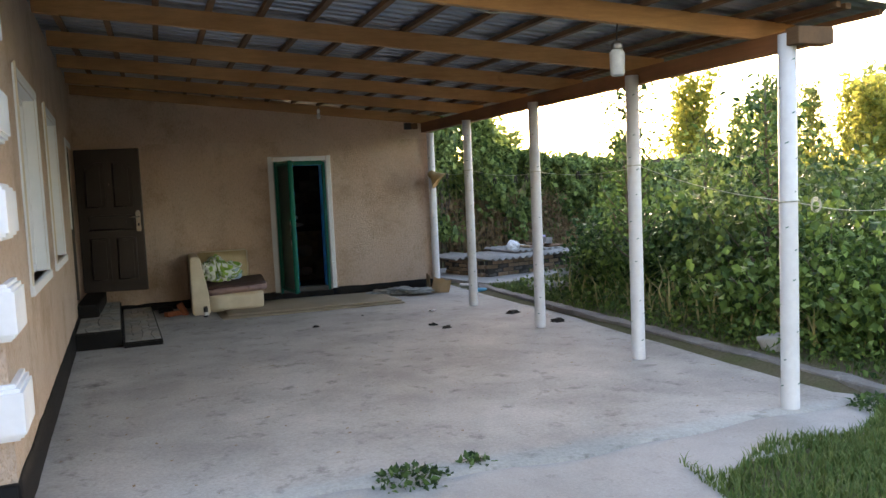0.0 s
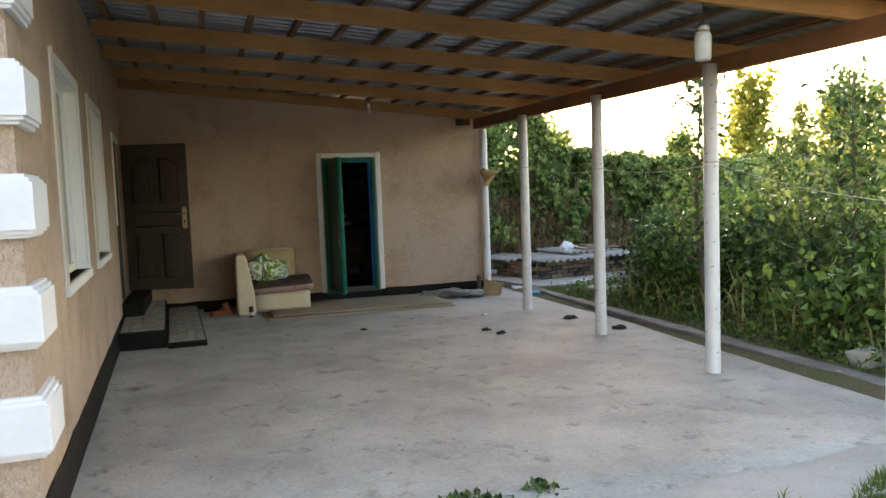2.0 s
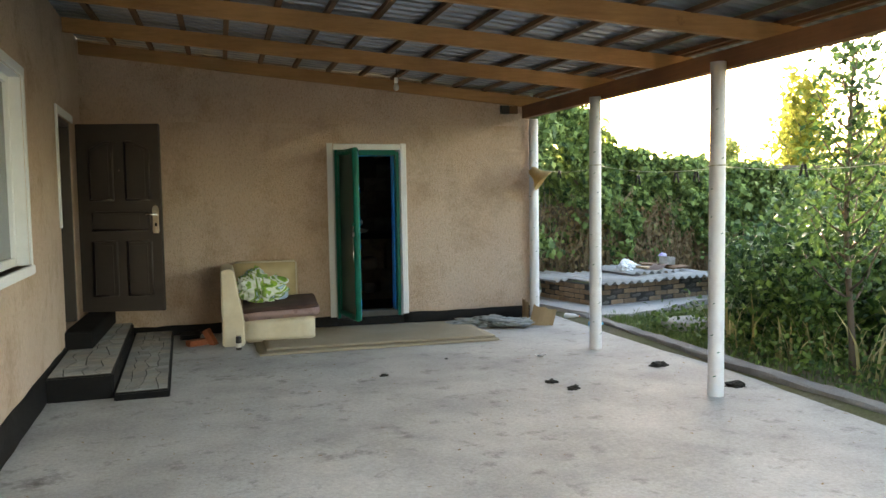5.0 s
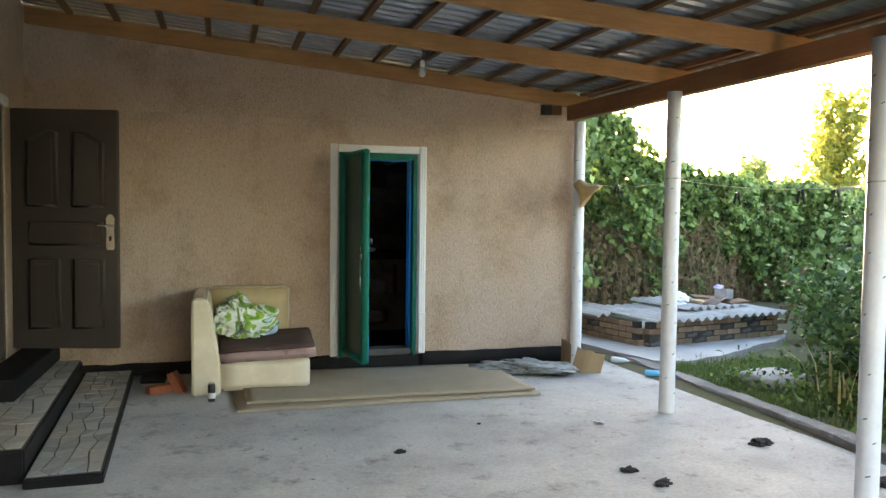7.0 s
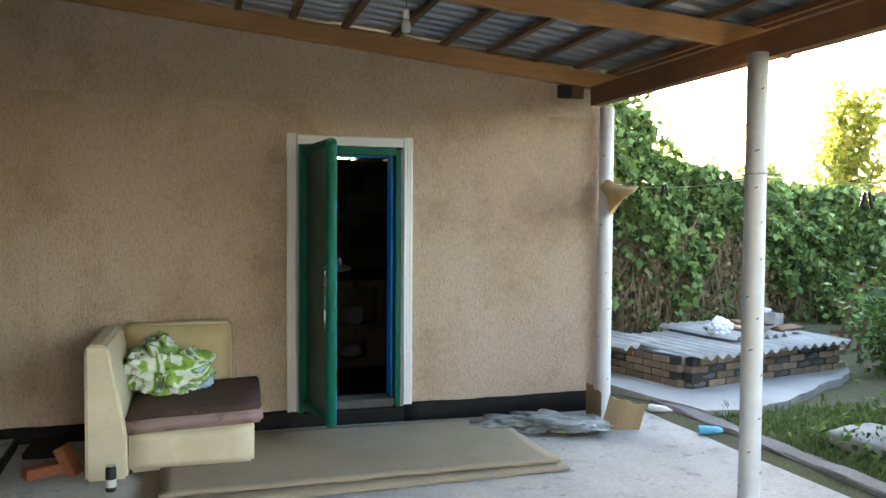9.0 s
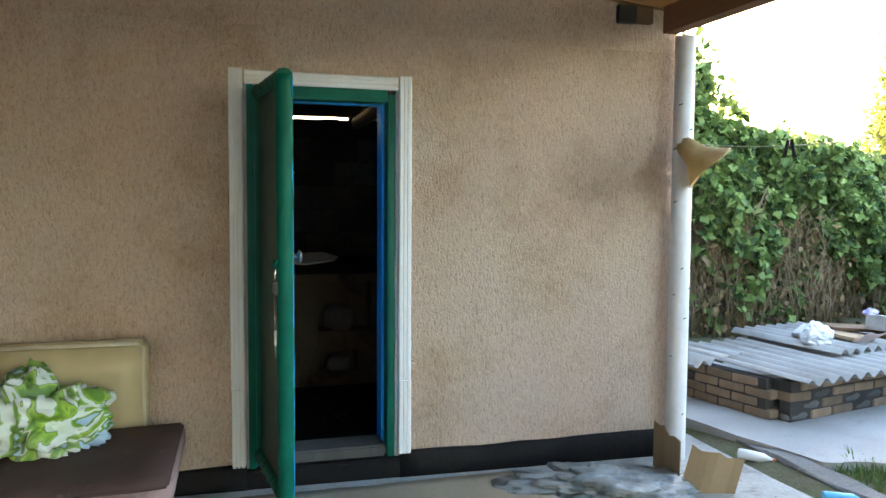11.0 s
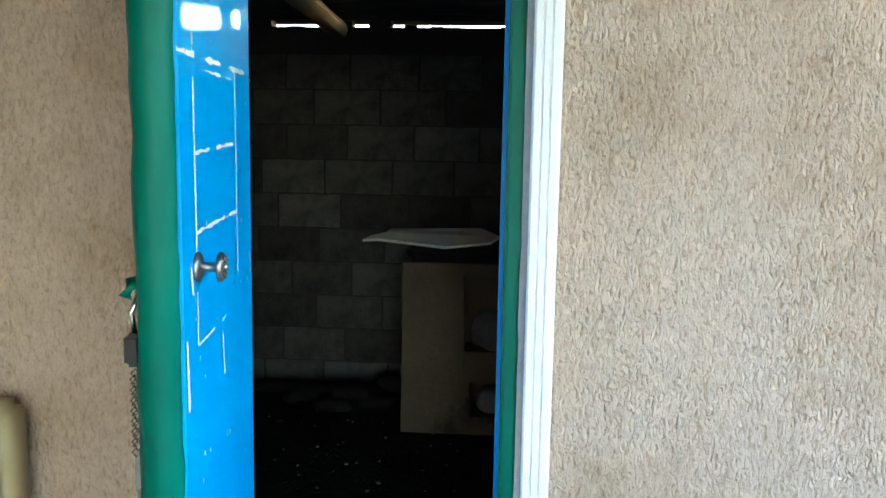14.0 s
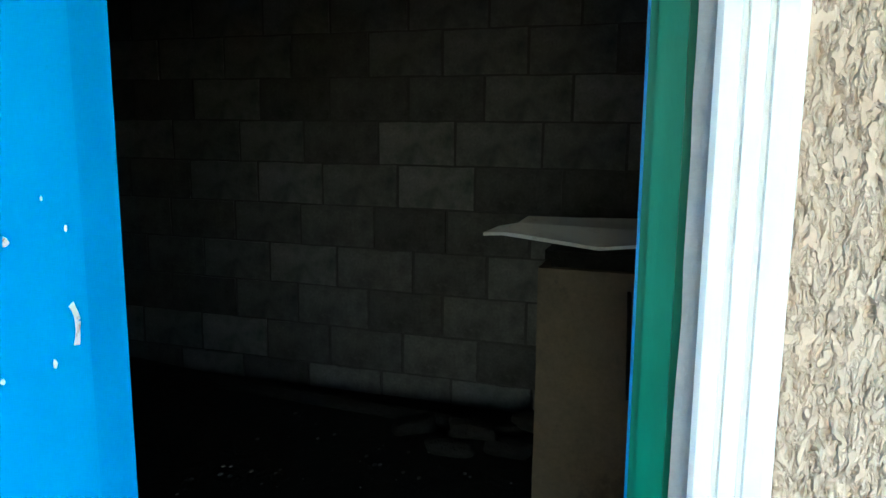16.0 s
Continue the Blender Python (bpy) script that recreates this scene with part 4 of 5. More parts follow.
leaf1 = part("leaf", boxes((0.0, DW, 0.0, 0.055, 0.0, DH), bevel=0.006), BROWN_DOOR, entry)


def outline_panel(x0, x1, z0, z1, arch=0):
    pts = [(x0, z0), (x1, z0)]
    n = 10
    for i in range(n + 1):
        s = i / n
        x = x1 + (x0 - x1) * s
        w = s if arch == 1 else 1 - s
        pts.append((x, z1 - (0.075 * (0.5 + 0.5 * math.cos(math.pi * min(1, w * 1.3))) if arch else 0)))
    return pts


def panel(x0, x1, z0, z1, arch=0):
    pts = outline_panel(x0, x1, z0, z1, arch)
    bm = bmesh.new()
    tube(bm, [(x, -0.001, z) for x, z in pts + pts[:2]], 0.014, 6)
    cx, cz = (x0 + x1) / 2, (z0 + z1) / 2
    inner = [(cx + (x - cx) * 0.66, cz + (z - cz) * (0.86 if z1 - z0 > 0.3 else 0.5)) for x, z in pts]
    prism(bm, inner, "y", -0.007, 0.002)
    return bm


for x0, x1, z0, z1, arch in ((0.13, 0.37, 1.19, 1.80, 2), (0.50, 0.745, 1.19, 1.80, 1), (0.14, 0.735, 0.87, 1.06, 0), (0.14, 0.385, 0.17, 0.75, 0), (0.495, 0.745, 0.17, 0.75, 0)):
    part("door_panel", panel(x0, x1, z0, z1, arch), BROWN_DOOR, leaf1)
bm = prism(bmesh.new(), [(0.775, 0.83), (0.83, 0.83), (0.838, 0.86), (0.832, 0.98), (0.838, 1.09), (0.82, 1.125), (0.785, 1.125), (0.767, 1.09), (0.773, 0.98), (0.767, 0.86)], "y", -0.010, -0.0005)
plate = part("handle_plate", bm, CHROME, leaf1, "brushed steel handle plate")
part("lever", tube(tube(bmesh.new(), [(0.80, -0.01, 1.03), (0.80, -0.055, 1.03)], 0.010, 8), [(0.81, -0.055, 1.03), (0.74, -0.058, 1.035), (0.70, -0.05, 1.03)], 0.009, 8), CHROME, plate)
part("keyhole", boxes((0.792, 0.812, -0.013, -0.009, 0.905, 0.945), bevel=0.003), BLACK_IRON, plate)
part("peephole", cyl(bmesh.new(), 0.008, 0, 0.006, 0, 0, 10), CHROME, leaf1, "", pose(0.44, 0.001, 1.50, 90, 0, 0))
fr = thing("door_frame", HOUSE, "dark steel door frame with white casing", "door frame", kind="structure")
u0, u1 = DOOR_U
part("jamb", boxes((-0.12, -0.01, u0, u0 + 0.05, 0.40, 2.45), bevel=0.004), BROWN_DOOR, fr)
part("jamb", boxes((-0.12, -0.01, u1 - 0.05, u1, 0.40, 2.45), bevel=0.004), BROWN_DOOR, fr)
part("head_jamb", boxes((-0.12, -0.01, u0, u1, 2.452, 2.50), bevel=0.004), BROWN_DOOR, fr)
part("casing", boxes((0.002, 0.018, u0 - 0.10, u0 - 0.01, 1.42, 2.58), bevel=0.003), WHITE, fr, "white casing ending at mid height")
part("casing", boxes((0.002, 0.018, u0 - 0.01, u1 + 0.10, 2.50, 2.58), bevel=0.003), WHITE, fr)

# ---- entrance steps with broken-tile mosaic ----
GROUT = material("grey_grout", (0.085, 0.08, 0.075), 0.95, vary=(4, (0.05, 0.048, 0.045)), grain=(60, 0.3))
TILE_A = material("mosaic_tile", (0.36, 0.38, 0.37), 0.6, vary=(3, (0.42, 0.37, 0.30)), stains=(9, (0.20, 0.20, 0.19), 0.60, 0.75), grain=(30, 0.25), rand=0.35, bump=(60, 0.3, 0.003))


def step(name, m, x0, x1, y0, y1, top, seed):
    ob = thing(name, m, "low black-edged entrance step with broken tile mosaic on top", "step", group="entrance steps")
    part("core", boxes((x0, x1, y0, y1, -0.02, top - 0.008), bevel=0.012), PLINTH, ob)
    part("grout", boxes((x0 + 0.012, x1 - 0.012, y0 + 0.012, y1 - 0.012, top - 0.0075, top - 0.003)), GROUT, ob)
    r = random.Random(seed)
    nx, ny = 4, 19
    W, H = x1 - x0 - 0.03, y1 - y0 - 0.03
    pt = {}
    for i in range(nx + 1):
        for j in range(ny + 1):
            jx = 0 if i in (0, nx) else r.uniform(-0.36, 0.36)
            jy = 0 if j in (0, ny) else r.uniform(-0.36, 0.36)
            pt[i, j] = Vector((x0 + 0.015 + W * (i + jx) / nx, y0 + 0.015 + H * (j + jy) / ny, 0))
    for i in range(nx):
        for j in range(ny):
            q = [pt[i, j], pt[i + 1, j], pt[i + 1, j + 1], pt[i, j + 1]]
            for q in ((q[:3], [q[0], q[2], q[3]]) if r.random() < 0.3 else (q,)):
                c = sum(q, Vector()) / len(q)
                bm = bmesh.new()
                prism(bm, [tuple((c + (p - c) * 0.90).xy) for p in q], "z", top - 0.004, top + r.uniform(0.001, 0.004))
                part("tile", bm, TILE_A, ob)


step("entrance_step", pose(0.456, 9.33, 0, 0, 0, 2.7), -0.425, 0.0, 0.0, 2.98, 0.125, 1)
step("entrance_step", pose(0.022, 9.42, 0, 0, 0, 2.7), -0.50, 0.0, 0.0, 2.76, 0.265, 2)
solid("door_landing", boxes((-0.57, -0.30, 10.60, 12.2, 0.268, 0.43), bevel=0.01), PLINTH, "black painted threshold block under the brown door", "threshold")
solid("wall_foot", boxes((0.40, 0.62, 12.0, 12.38, 0.0, 0.10), bevel=0.015), PLINTH, "black painted lump at the foot of the wall", "plinth")


# ---- sofa end piece and what lies on it ----
def soft_box(x0, x1, y0, y1, z0, z1, bevel=0.03, puff=0.012, cuts=5, seed=0):
    bm = boxes((x0, x1, y0, y1, z0, z1))
    bmesh.ops.bevel(bm, geom=bm.edges[:], offset=bevel, segments=3, affect='EDGES')
    bmesh.ops.subdivide_edges(bm, edges=[e for e in bm.edges if e.calc_length() > 0.15], cuts=cuts, use_grid_fill=True)
    for v in bm.verts:
        v.co += Vector((noise.noise(v.co * 4 + Vector((seed, 0, 0))), noise.noise(v.co * 4 + Vector((0, seed, 3))), noise.noise(v.co * 4 + Vector((9, 0, seed))))) * puff
    for f in bm.faces:
        f.smooth = True
    return bm


FZ = 0.036
sofa = thing("sofa_section", pose(0, 0, FZ), "worn cream leatherette sofa end section against the wall", "sofa")
bm = prism(bmesh.new(), [(0.875, 0.012), (1.12, 0.012), (1.115, 0.30), (1.02, 0.845), (0.99, 0.865), (0.89, 0.865), (0.875, 0.84)], "y", 11.40, 12.32)
bmesh.ops.bevel(bm, geom=bm.edges[:], offset=0.018, segments=3, affect='EDGES')
part("armrest", bm, CREAM, sofa)
part("backrest", soft_box(1.02, 1.785, 12.235, 12.375, 0.05, 0.885, 0.028, 0.004), GOLD, sofa, "tan backrest with pale piping")
part("piping", tube(bmesh.new(), [(1.765, 12.237, 0.30), (1.768, 12.237, 0.857), (1.74, 12.237, 0.875), (1.05, 12.237, 0.875)], 0.009, 8), CREAM, sofa)
part("seat_base", soft_box(1.122, 1.895, 11.44, 12.225, 0.035, 0.30, 0.022, 0.005), CREAM, sofa)
for x, y in ((1.84, 11.50), (1.84, 12.15), (0.95, 11.48), (0.95, 12.22)):
    part("leg", cyl(bmesh.new(), 0.024, -0.002 if x > 1 else -0.012, 0.055, x, y, 12, 0.03), BLACK_IRON, sofa, "short black leg")
cush = thing("seat_cushion", pose(1.535, 11.79, FZ + 0.378, 3.5, -2.5, -2), "brown velvet seat cushion with mauve sides", "cushion")
part("cushion_body", soft_box(-0.425, 0.425, -0.385, 0.385, -0.06, 0.045, 0.02, 0.006), PINK_CLOTH, cush)
part("cushion_top", soft_box(-0.42, 0.42, -0.38, 0.38, 0.030, 0.060, 0.012, 0.008), BROWN_CLOTH, cush, "dark brown velvet top")


def printed_cloth():
    m = material("printed_cloth", (0.72, 0.76, 0.70), 0.85, vary=(4.5, (0.20, 0.42, 0.04)), stains=(3.2, (0.42, 0.60, 0.10), 0.52, 0.6))
    nt = m.node_tree
    bsdf = nt.nodes["Principled BSDF"]
    src = bsdf.inputs["Base Color"].links[0].from_socket
    co, n, rp = nt.nodes.new("ShaderNodeTexCoord"), nt.nodes.new("ShaderNodeTexNoise"), nt.nodes.new("ShaderNodeValToRGB")
    n.inputs["Scale"].default_value, n.inputs["Detail"].default_value, n.inputs["Distortion"].default_value = 2.7, 1.5, 2.6
    el = rp.color_ramp.elements
    el[0].position, el[0].color = 0.36, (0.10, 0.25, 0.02, 1)
    el[1].position, el[1].color = 0.435, (0.36, 0.58, 0.06, 1)
    for p, c in ((0.445, (0.03, 0.07, 0.02, 1)), (0.46, (0.72, 0.78, 0.74, 1)), (0.55, (0.74, 0.79, 0.80, 1)), (0.57, (0.22, 0.42, 0.04, 1)), (0.62, (0.05, 0.14, 0.02, 1)), (0.65, (0.42, 0.58, 0.82, 1))):
        e = rp.color_ramp.elements.new(p)
        e.color = c
    mx = nt.nodes.new("ShaderNodeMix")
    mx.data_type = 'RGBA'
    mx.inputs[0].default_value = 0.85
    nt.links.new(co.outputs["Object"], n.inputs["Vector"])
    nt.links.new(n.outputs[0], rp.inputs[0])
    nt.links.new(src, mx.inputs[6])
    nt.links.new(rp.outputs[0], mx.inputs[7])
    nt.links.new(mx.outputs[2], bsdf.inputs["Base Color"])
    return m


def cloth_heap(sx, sy, sz, seed, fold=0.16):
    """Crumpled heap: sharp creases between slack lobes, flat underneath."""
    bm = bmesh.new()
    bmesh.ops.create_icosphere(bm, subdivisions=5, radius=1.0)
    off = Vector((seed * 1.7, seed * 0.6, -seed))
    for v in bm.verts:
        c = v.co.copy()
        w = c + 0.45 * Vector((noise.noise(c * 1.4 + off), noise.noise(c * 1.4 + off + Vector((5, 0, 0))), noise.noise(c * 1.4 + off + Vector((0, 7, 0)))))
        d = noise.voronoi(w * 1.5 + off)[0]
        e = noise.voronoi(w * 3.3 + off)[0]
        crease = math.exp(-((d[1] - d[0]) / 0.10) ** 2) + 0.6 * math.exp(-((e[1] - e[0]) / 0.12) ** 2)
        q = 1 + fold * (0.9 * noise.noise(c * 1.3 + off) + 0.5 * noise.noise(w * 3.0 - off) - 0.38 * crease + 0.12)
        z = c.z * q * (0.75 if c.z < 0 else 1)
        v.co = Vector((c.x * q * sx * (1.15 - 0.3 * max(0, c.z)), c.y * q * sy * (1.12 - 0.25 * max(0, c.z)), max(-0.72, z) * sz))
    for f in bm.faces:
        f.smooth = True
    return bm


solid("bedding", cloth_heap(0.24, 0.22, 0.205, 3, 0.62), printed_cloth(), "crumpled green and white printed bedding on the sofa", "bedding", pose(1.32, 12.0, FZ + 0.565, 0, 8, 10))

# ---- carpets, sack, carton, litter ----


def carpet(w, d, seed):
    bm = bmesh.new()
    nx, ny = 30, 16
    top = []
    for t in (0.0, 0.016):
        g = [[bm.verts.new((w * (i / nx - 0.5) + 0.015 * noise.noise((j * 0.4, seed, 0)), d * (j / ny - 0.5) + 0.012 * noise.noise((i * 0.5, seed, 2)),
              t + 0.010 * max(0, noise.noise((i * 0.28, j * 0.28, seed))))) for j in range(ny + 1)] for i in range(nx + 1)]
        top.append(g)
    for s, g in enumerate(top):
        for i in range(nx):
            for j in range(ny):
                f = (g[i][j], g[i + 1][j], g[i + 1][j + 1], g[i][j + 1])
                bm.faces.new(f if s else f[::-1]).smooth = True
    a, b = top
    for i in range(nx):
        bm.faces.new((a[i][0], a[i + 1][0], b[i + 1][0], b[i][0])), bm.faces.new((a[i + 1][ny], a[i][ny], b[i][ny], b[i + 1][ny]))
    for j in range(ny):
        bm.faces.new((a[0][j + 1], a[0][j], b[0][j], b[0][j + 1])), bm.faces.new((a[nx][j], a[nx][j + 1], b[nx][j + 1], b[nx][j]))
    return bm


solid("carpet", carpet(2.68, 1.40, 1), CARPET, "old beige carpet strip lying face down", "carpet", pose(2.55, 11.53, 0.031, 0, 0.67, 2.4), group="carpets by the door")
solid("carpet", carpet(2.58, 1.22, 5), CARPET, "second beige carpet strip on the first", "carpet", pose(2.60, 11.57, 0.056, 0, 0.67, 1.2), group="carpets by the door")
sack = solid("plastic_sack", cloth_heap(0.42, 0.27, 0.065, 11, 0.62), SACK, "grey crumpled sack lying by the wall", "sack", pose(4.22, 11.88, 0.058, 0, 0, -12))


def flap(w, h, crease):
    bm = bmesh.new()
    n = 6
    a = [[bm.verts.new((w * i / n, t + 0.012 * math.sin(i * 1.1 + crease), (h + 0.012 * math.sin(i * 2.1 + crease)) * k)) for k in (0, 1)] for t in (0, 0.004) for i in range(n + 1)]
    f, b = a[:n + 1], a[n + 1:]
    for i in range(n):
        bm.faces.new((f[i][0], f[i + 1][0], f[i + 1][1], f[i][1])), bm.faces.new((b[i + 1][0], b[i][0], b[i][1], b[i + 1][1]))
        bm.faces.new((f[i][1], f[i + 1][1], b[i + 1][1], b[i][1])), bm.faces.new((f[i + 1][0], f[i][0], b[i][0], b[i + 1][0]))
    bm.faces.new((f[0][0], f[0][1], b[0][1], b[0][0])), bm.faces.new((f[n][1], f[n][0], b[n][0], b[n][1]))
    return bm


carton = thing("carton", pose(4.66, 11.80, 0.004), "brown cardboard carton folded open round the post foot", "carton")
part("flap", flap(0.42, 0.29, 0), CARTON, carton, "", pose(0, 0, 0, 0, 0, 78))
part("flap", flap(0.30, 0.27, 2), CARTON, carton, "", pose(0, 0, 0, 0, 14, -22))


def clod(s, seed):
    bm = bmesh.new()
    bmesh.ops.create_icosphere(bm, subdivisions=4, radius=1.0)
    for v in bm.verts:
        c = v.co.copy()
        q = 1 + 0.45 * noise.noise(c * 1.8 + Vector((seed, 0, 0))) + 0.35 * noise.noise(c * 5 + Vector((0, seed, 0)))
        v.co = Vector((c.x * q * s, c.y * q * s * 0.62, max(-0.25, c.z) * q * s * 0.42))
    return bm


for i, (x, y, s, a) in enumerate(((3.73, 8.59, 0.062, 30), (3.645, 8.85, 0.055, -10), (4.915, 9.17, 0.085, 10), (5.09, 8.27, 0.085, -20), (2.29, 9.54, 0.035, 0), (3.05, 10.1, 0.02, 50))):
    solid("dung_clod", clod(s, i), DUNG, "dried dark dung clod on the slab", "dung", pose(x, y, floor_z(x) + s * 0.10, 0, 0, a), group="clods on the slab")
solid("paper_scrap", flap(0.10, 0.07, 1), WHITE, "crumpled white paper scrap on the slab", "paper", pose(3.95, 9.94, 0.014, 84, 0, 20))
for i, (x, y, a) in enumerate(((0.60, 11.62, 30), (0.72, 11.66, -20))):
    solid("red_brick", boxes((-0.11, 0.11, -0.055, 0.055, 0, 0.065), bevel=0.006), BRICK_RED, "loose red brick beside the sofa", "brick", pose(x, y, floor_z(x) + (0.002 if i == 0 else 0.055), 0, 0 if i == 0 else 62, a), group="loose red bricks")
can = thing("spray_can", pose(1.043, 11.22, floor_z(1.043)), "small dark drink can standing by the sofa", "can")
part("body", lathe(bmesh.new(), [(0.026, 0.0), (0.031, 0.008), (0.031, 0.135), (0.026, 0.15)], 20), BLACK_IRON, can)
part("cap", lathe(bmesh.new(), [(0.025, 0.151), (0.026, 0.158), (0.022, 0.162)], 20), CHROME, can, "pale metal top")
part("band", lathe(bmesh.new(), [(0.0315, 0.03), (0.0318, 0.031), (0.0318, 0.075), (0.0315, 0.076)], 20), PAPER, can, "pale printed band")

# ---- lamps and small fixtures ----
jar = thing("jar_lamp", pose(3.68, 4.68, 2.47) @ Matrix.Diagonal((0.82, 0.82, 1, 1)), "hanging glass jar lamp with a metal cap", "lamp")
JAR = material("dusty_glass", (0.55, 0.56, 0.54), 0.35, grain=(20, 0.2))
part("glass", lathe(bmesh.new(), [(0.052, 0.0), (0.062, 0.012), (0.066, 0.10), (0.066, 0.16), (0.05, 0.185)], 20), JAR, jar, "dusty pale glass jar")
part("cap", lathe(bmesh.new(), [(0.05, 0.186), (0.054, 0.19), (0.052, 0.225), (0.03, 0.245)], 20), STEEL, jar)
part("hook", tube(bmesh.new(), [(0, 0, 0.245), (0, 0, 0.30), (0.01, 0, 0.37)], 0.006, 6), BLACK_IRON, jar)
bulb = thing("bare_bulb", pose(2.73, 10.74, 2.79), "bare light bulb in a white socket under a rafter", "lamp")
part("glass", lathe(bmesh.new(), [(0.006, 0.0), (0.022, 0.008), (0.030, 0.03), (0.026, 0.055), (0.016, 0.08)], 16), JAR, bulb)
part("socket", lathe(bmesh.new(), [(0.018, 0.081), (0.021, 0.085), (0.02, 0.13), (0.01, 0.14)], 16), WHITE, bulb)
part("flex", tube(bmesh.new(), [(0, 0, 0.14), (0.004, 0, 0.20), (0, 0, 0.235)], 0.004, 6), BLACK_IRON, bulb)
niche = thing("junction_box", pose(4.625, BY - 0.03, 2.815), "open dark junction box under the rafter", "junction box")
part("housing", boxes((-0.10, 0.02, -0.02, 0.028, -0.055, 0.055), bevel=0.005), BLACK_IRON, niche)
part("bracket", boxes((0.022, 0.14, -0.015, 0.028, -0.05, 0.05), bevel=0.004), BATTEN, niche, "wooden bracket")
for i, (p, q) in enumerate((((0.9, 5.02, 3.18), (3.3, 4.80, 2.90)),)):
    pts = [Vector(p).lerp(Vector(q), s / 14) + Vector((0, 0.05 * math.sin(s * 1.3), -0.03 * math.sin(s * math.pi / 14) + 0.01 * math.sin(s * 2.1))) for s in range(15)]
    solid("loose_cable", tube(bmesh.new(), pts, 0.006, 6), ROPE, "pale cable looped under the rafters", "cable")


def hat():
    bm = bmesh.new()
    n, prof = 36, [(0.0, 0.235), (0.03, 0.232), (0.055, 0.215), (0.068, 0.18), (0.075, 0.13), (0.085, 0.10), (0.125, 0.05), (0.165, 0.01), (0.182, -0.006)]
    rings = []
    for r0, z in prof[1:]:
        rings.append([bm.verts.new((r0 * math.cos(math.tau * i / n), r0 * 0.9 * math.sin(math.tau * i / n), z + (0.16 * math.sin(2 * math.tau * i / n + 0.6) * (r0 - 0.085) if r0 > 0.085 else 0.008 * math.cos(math.tau * i / n * 2)))) for i in range(n)])
    for a, b in zip(rings, rings[1:]):
        for i in range(n):
            bm.faces.new((a[i], b[i], b[(i + 1) % n], a[(i + 1) % n])).smooth = True
    bm.faces.new(rings[0])
    bmesh.ops.solidify(bm, geom=bm.faces[:], thickness=0.004)
    return bm


solid("straw_hat", hat(), STRAW, "floppy tan straw hat hung on the corner post", "hat", Matrix.Translation((5.015, 12.12, 1.87)) @ Vector((0, 0, 1)).rotation_difference(Vector((-0.64, 0.36, 0.68))).to_matrix().to_4x4() @ Matrix.Scale(0.96, 4))


# ---- yard beyond the kerb ----
def yard_slab():
    pts = [(5.62, 11.80), (6.0, 11.68), (6.9, 12.05), (7.5, 12.40), (8.1, 12.7), (8.7, 13.3), (8.6, 14.6), (5.1, 14.6), (5.30, 13.3)]
    out = []
    for a, b in zip(pts, pts[1:] + pts[:1]):
        for k in range(5):
            x, y = a[0] + (b[0] - a[0]) * k / 5, a[1] + (b[1] - a[1]) * k / 5
            out.append((x + 0.06 * noise.noise((x * 4, y * 4, 0)), y + 0.06 * noise.noise((x * 4, y * 4, 6))))
    return prism(bmesh.new(), out, "z", -0.05, 0.085)


tagged(part("pavement_yard", yard_slab(), OLD_CONCRETE), "pale concrete patch in front of the brick store", "pavement", kind="structure")

store = thing("brick_store", pose(0, 0, 0), "low tan brick pit wall with rubble filling", "brick wall")
r = random.Random(21)
BRICK = [mesh_of("brick", boxes((-0.115, 0.115, -0.055, 0.055, -0.031, 0.031), bevel=0.006), BRICK_TAN), mesh_of("brick", rough_stone(0.15, 0.07, 0.042, 2), RUBBLE)]


def brick_run(x0, y0, x1, y1, courses, rubble):
    L = math.hypot(x1 - x0, y1 - y0)
    a = math.degrees(math.atan2(y1 - y0, x1 - x0))
    for c in range(courses):
        s = 0.12 if c % 2 else 0.0
        while s < L - 0.1:
            t = (s + 0.115) / L
            ob = new("brick", BRICK[1 if r.random() < rubble else 0])
            ob.parent = store
            ob.matrix_basis = pose(x0 + (x1 - x0) * t, y0 + (y1 - y0) * t, 0.118 + 0.073 * c, 0, r.uniform(-2, 2), a + r.uniform(-3, 3))
            s += 0.242


def fill(x0, y0, x1, y1, h):
    a = math.atan2(y1 - y0, x1 - x0)
    m = Matrix.Translation((x0, y0, 0)) @ Matrix.Rotation(a, 4, 'Z')
    bm = boxes((0.02, math.hypot(x1 - x0, y1 - y0) - 0.02, -0.045, 0.045, 0.05, h))
    part("mortar", bm, GROUT, store, "", m)


for run in ((6.02, 12.58, 8.26, 13.04, 4, 0.35), (5.74, 13.80, 5.99, 12.66, 4, 0.1)):
    fill(*run[:4], 0.375)
    brick_run(*run)

for i, (x, y, z, a, w, d, tilt) in enumerate(((6.47, 13.12, 0.392, 101, 1.32, 1.14, 0), (7.57, 13.34, 0.400, 101, 1.32, 1.16, 0), (7.20, 13.55, 0.452, 104, 1.05, 1.0, 1), (5.80, 13.62, 0.392, 106, 0.9, 0.6, -2))):
    bm = corrugated(-w / 2, w / 2, -d / 2, d / 2, lambda x: 0.0, 0.15, 0.048, 0.007, 8)
    solid("slate_sheet", bm, SLATE, "weathered corrugated slate sheet over the brick store", "roof sheet", pose(x, y, z, tilt, -1.2, a), group="slate sheets on the store")
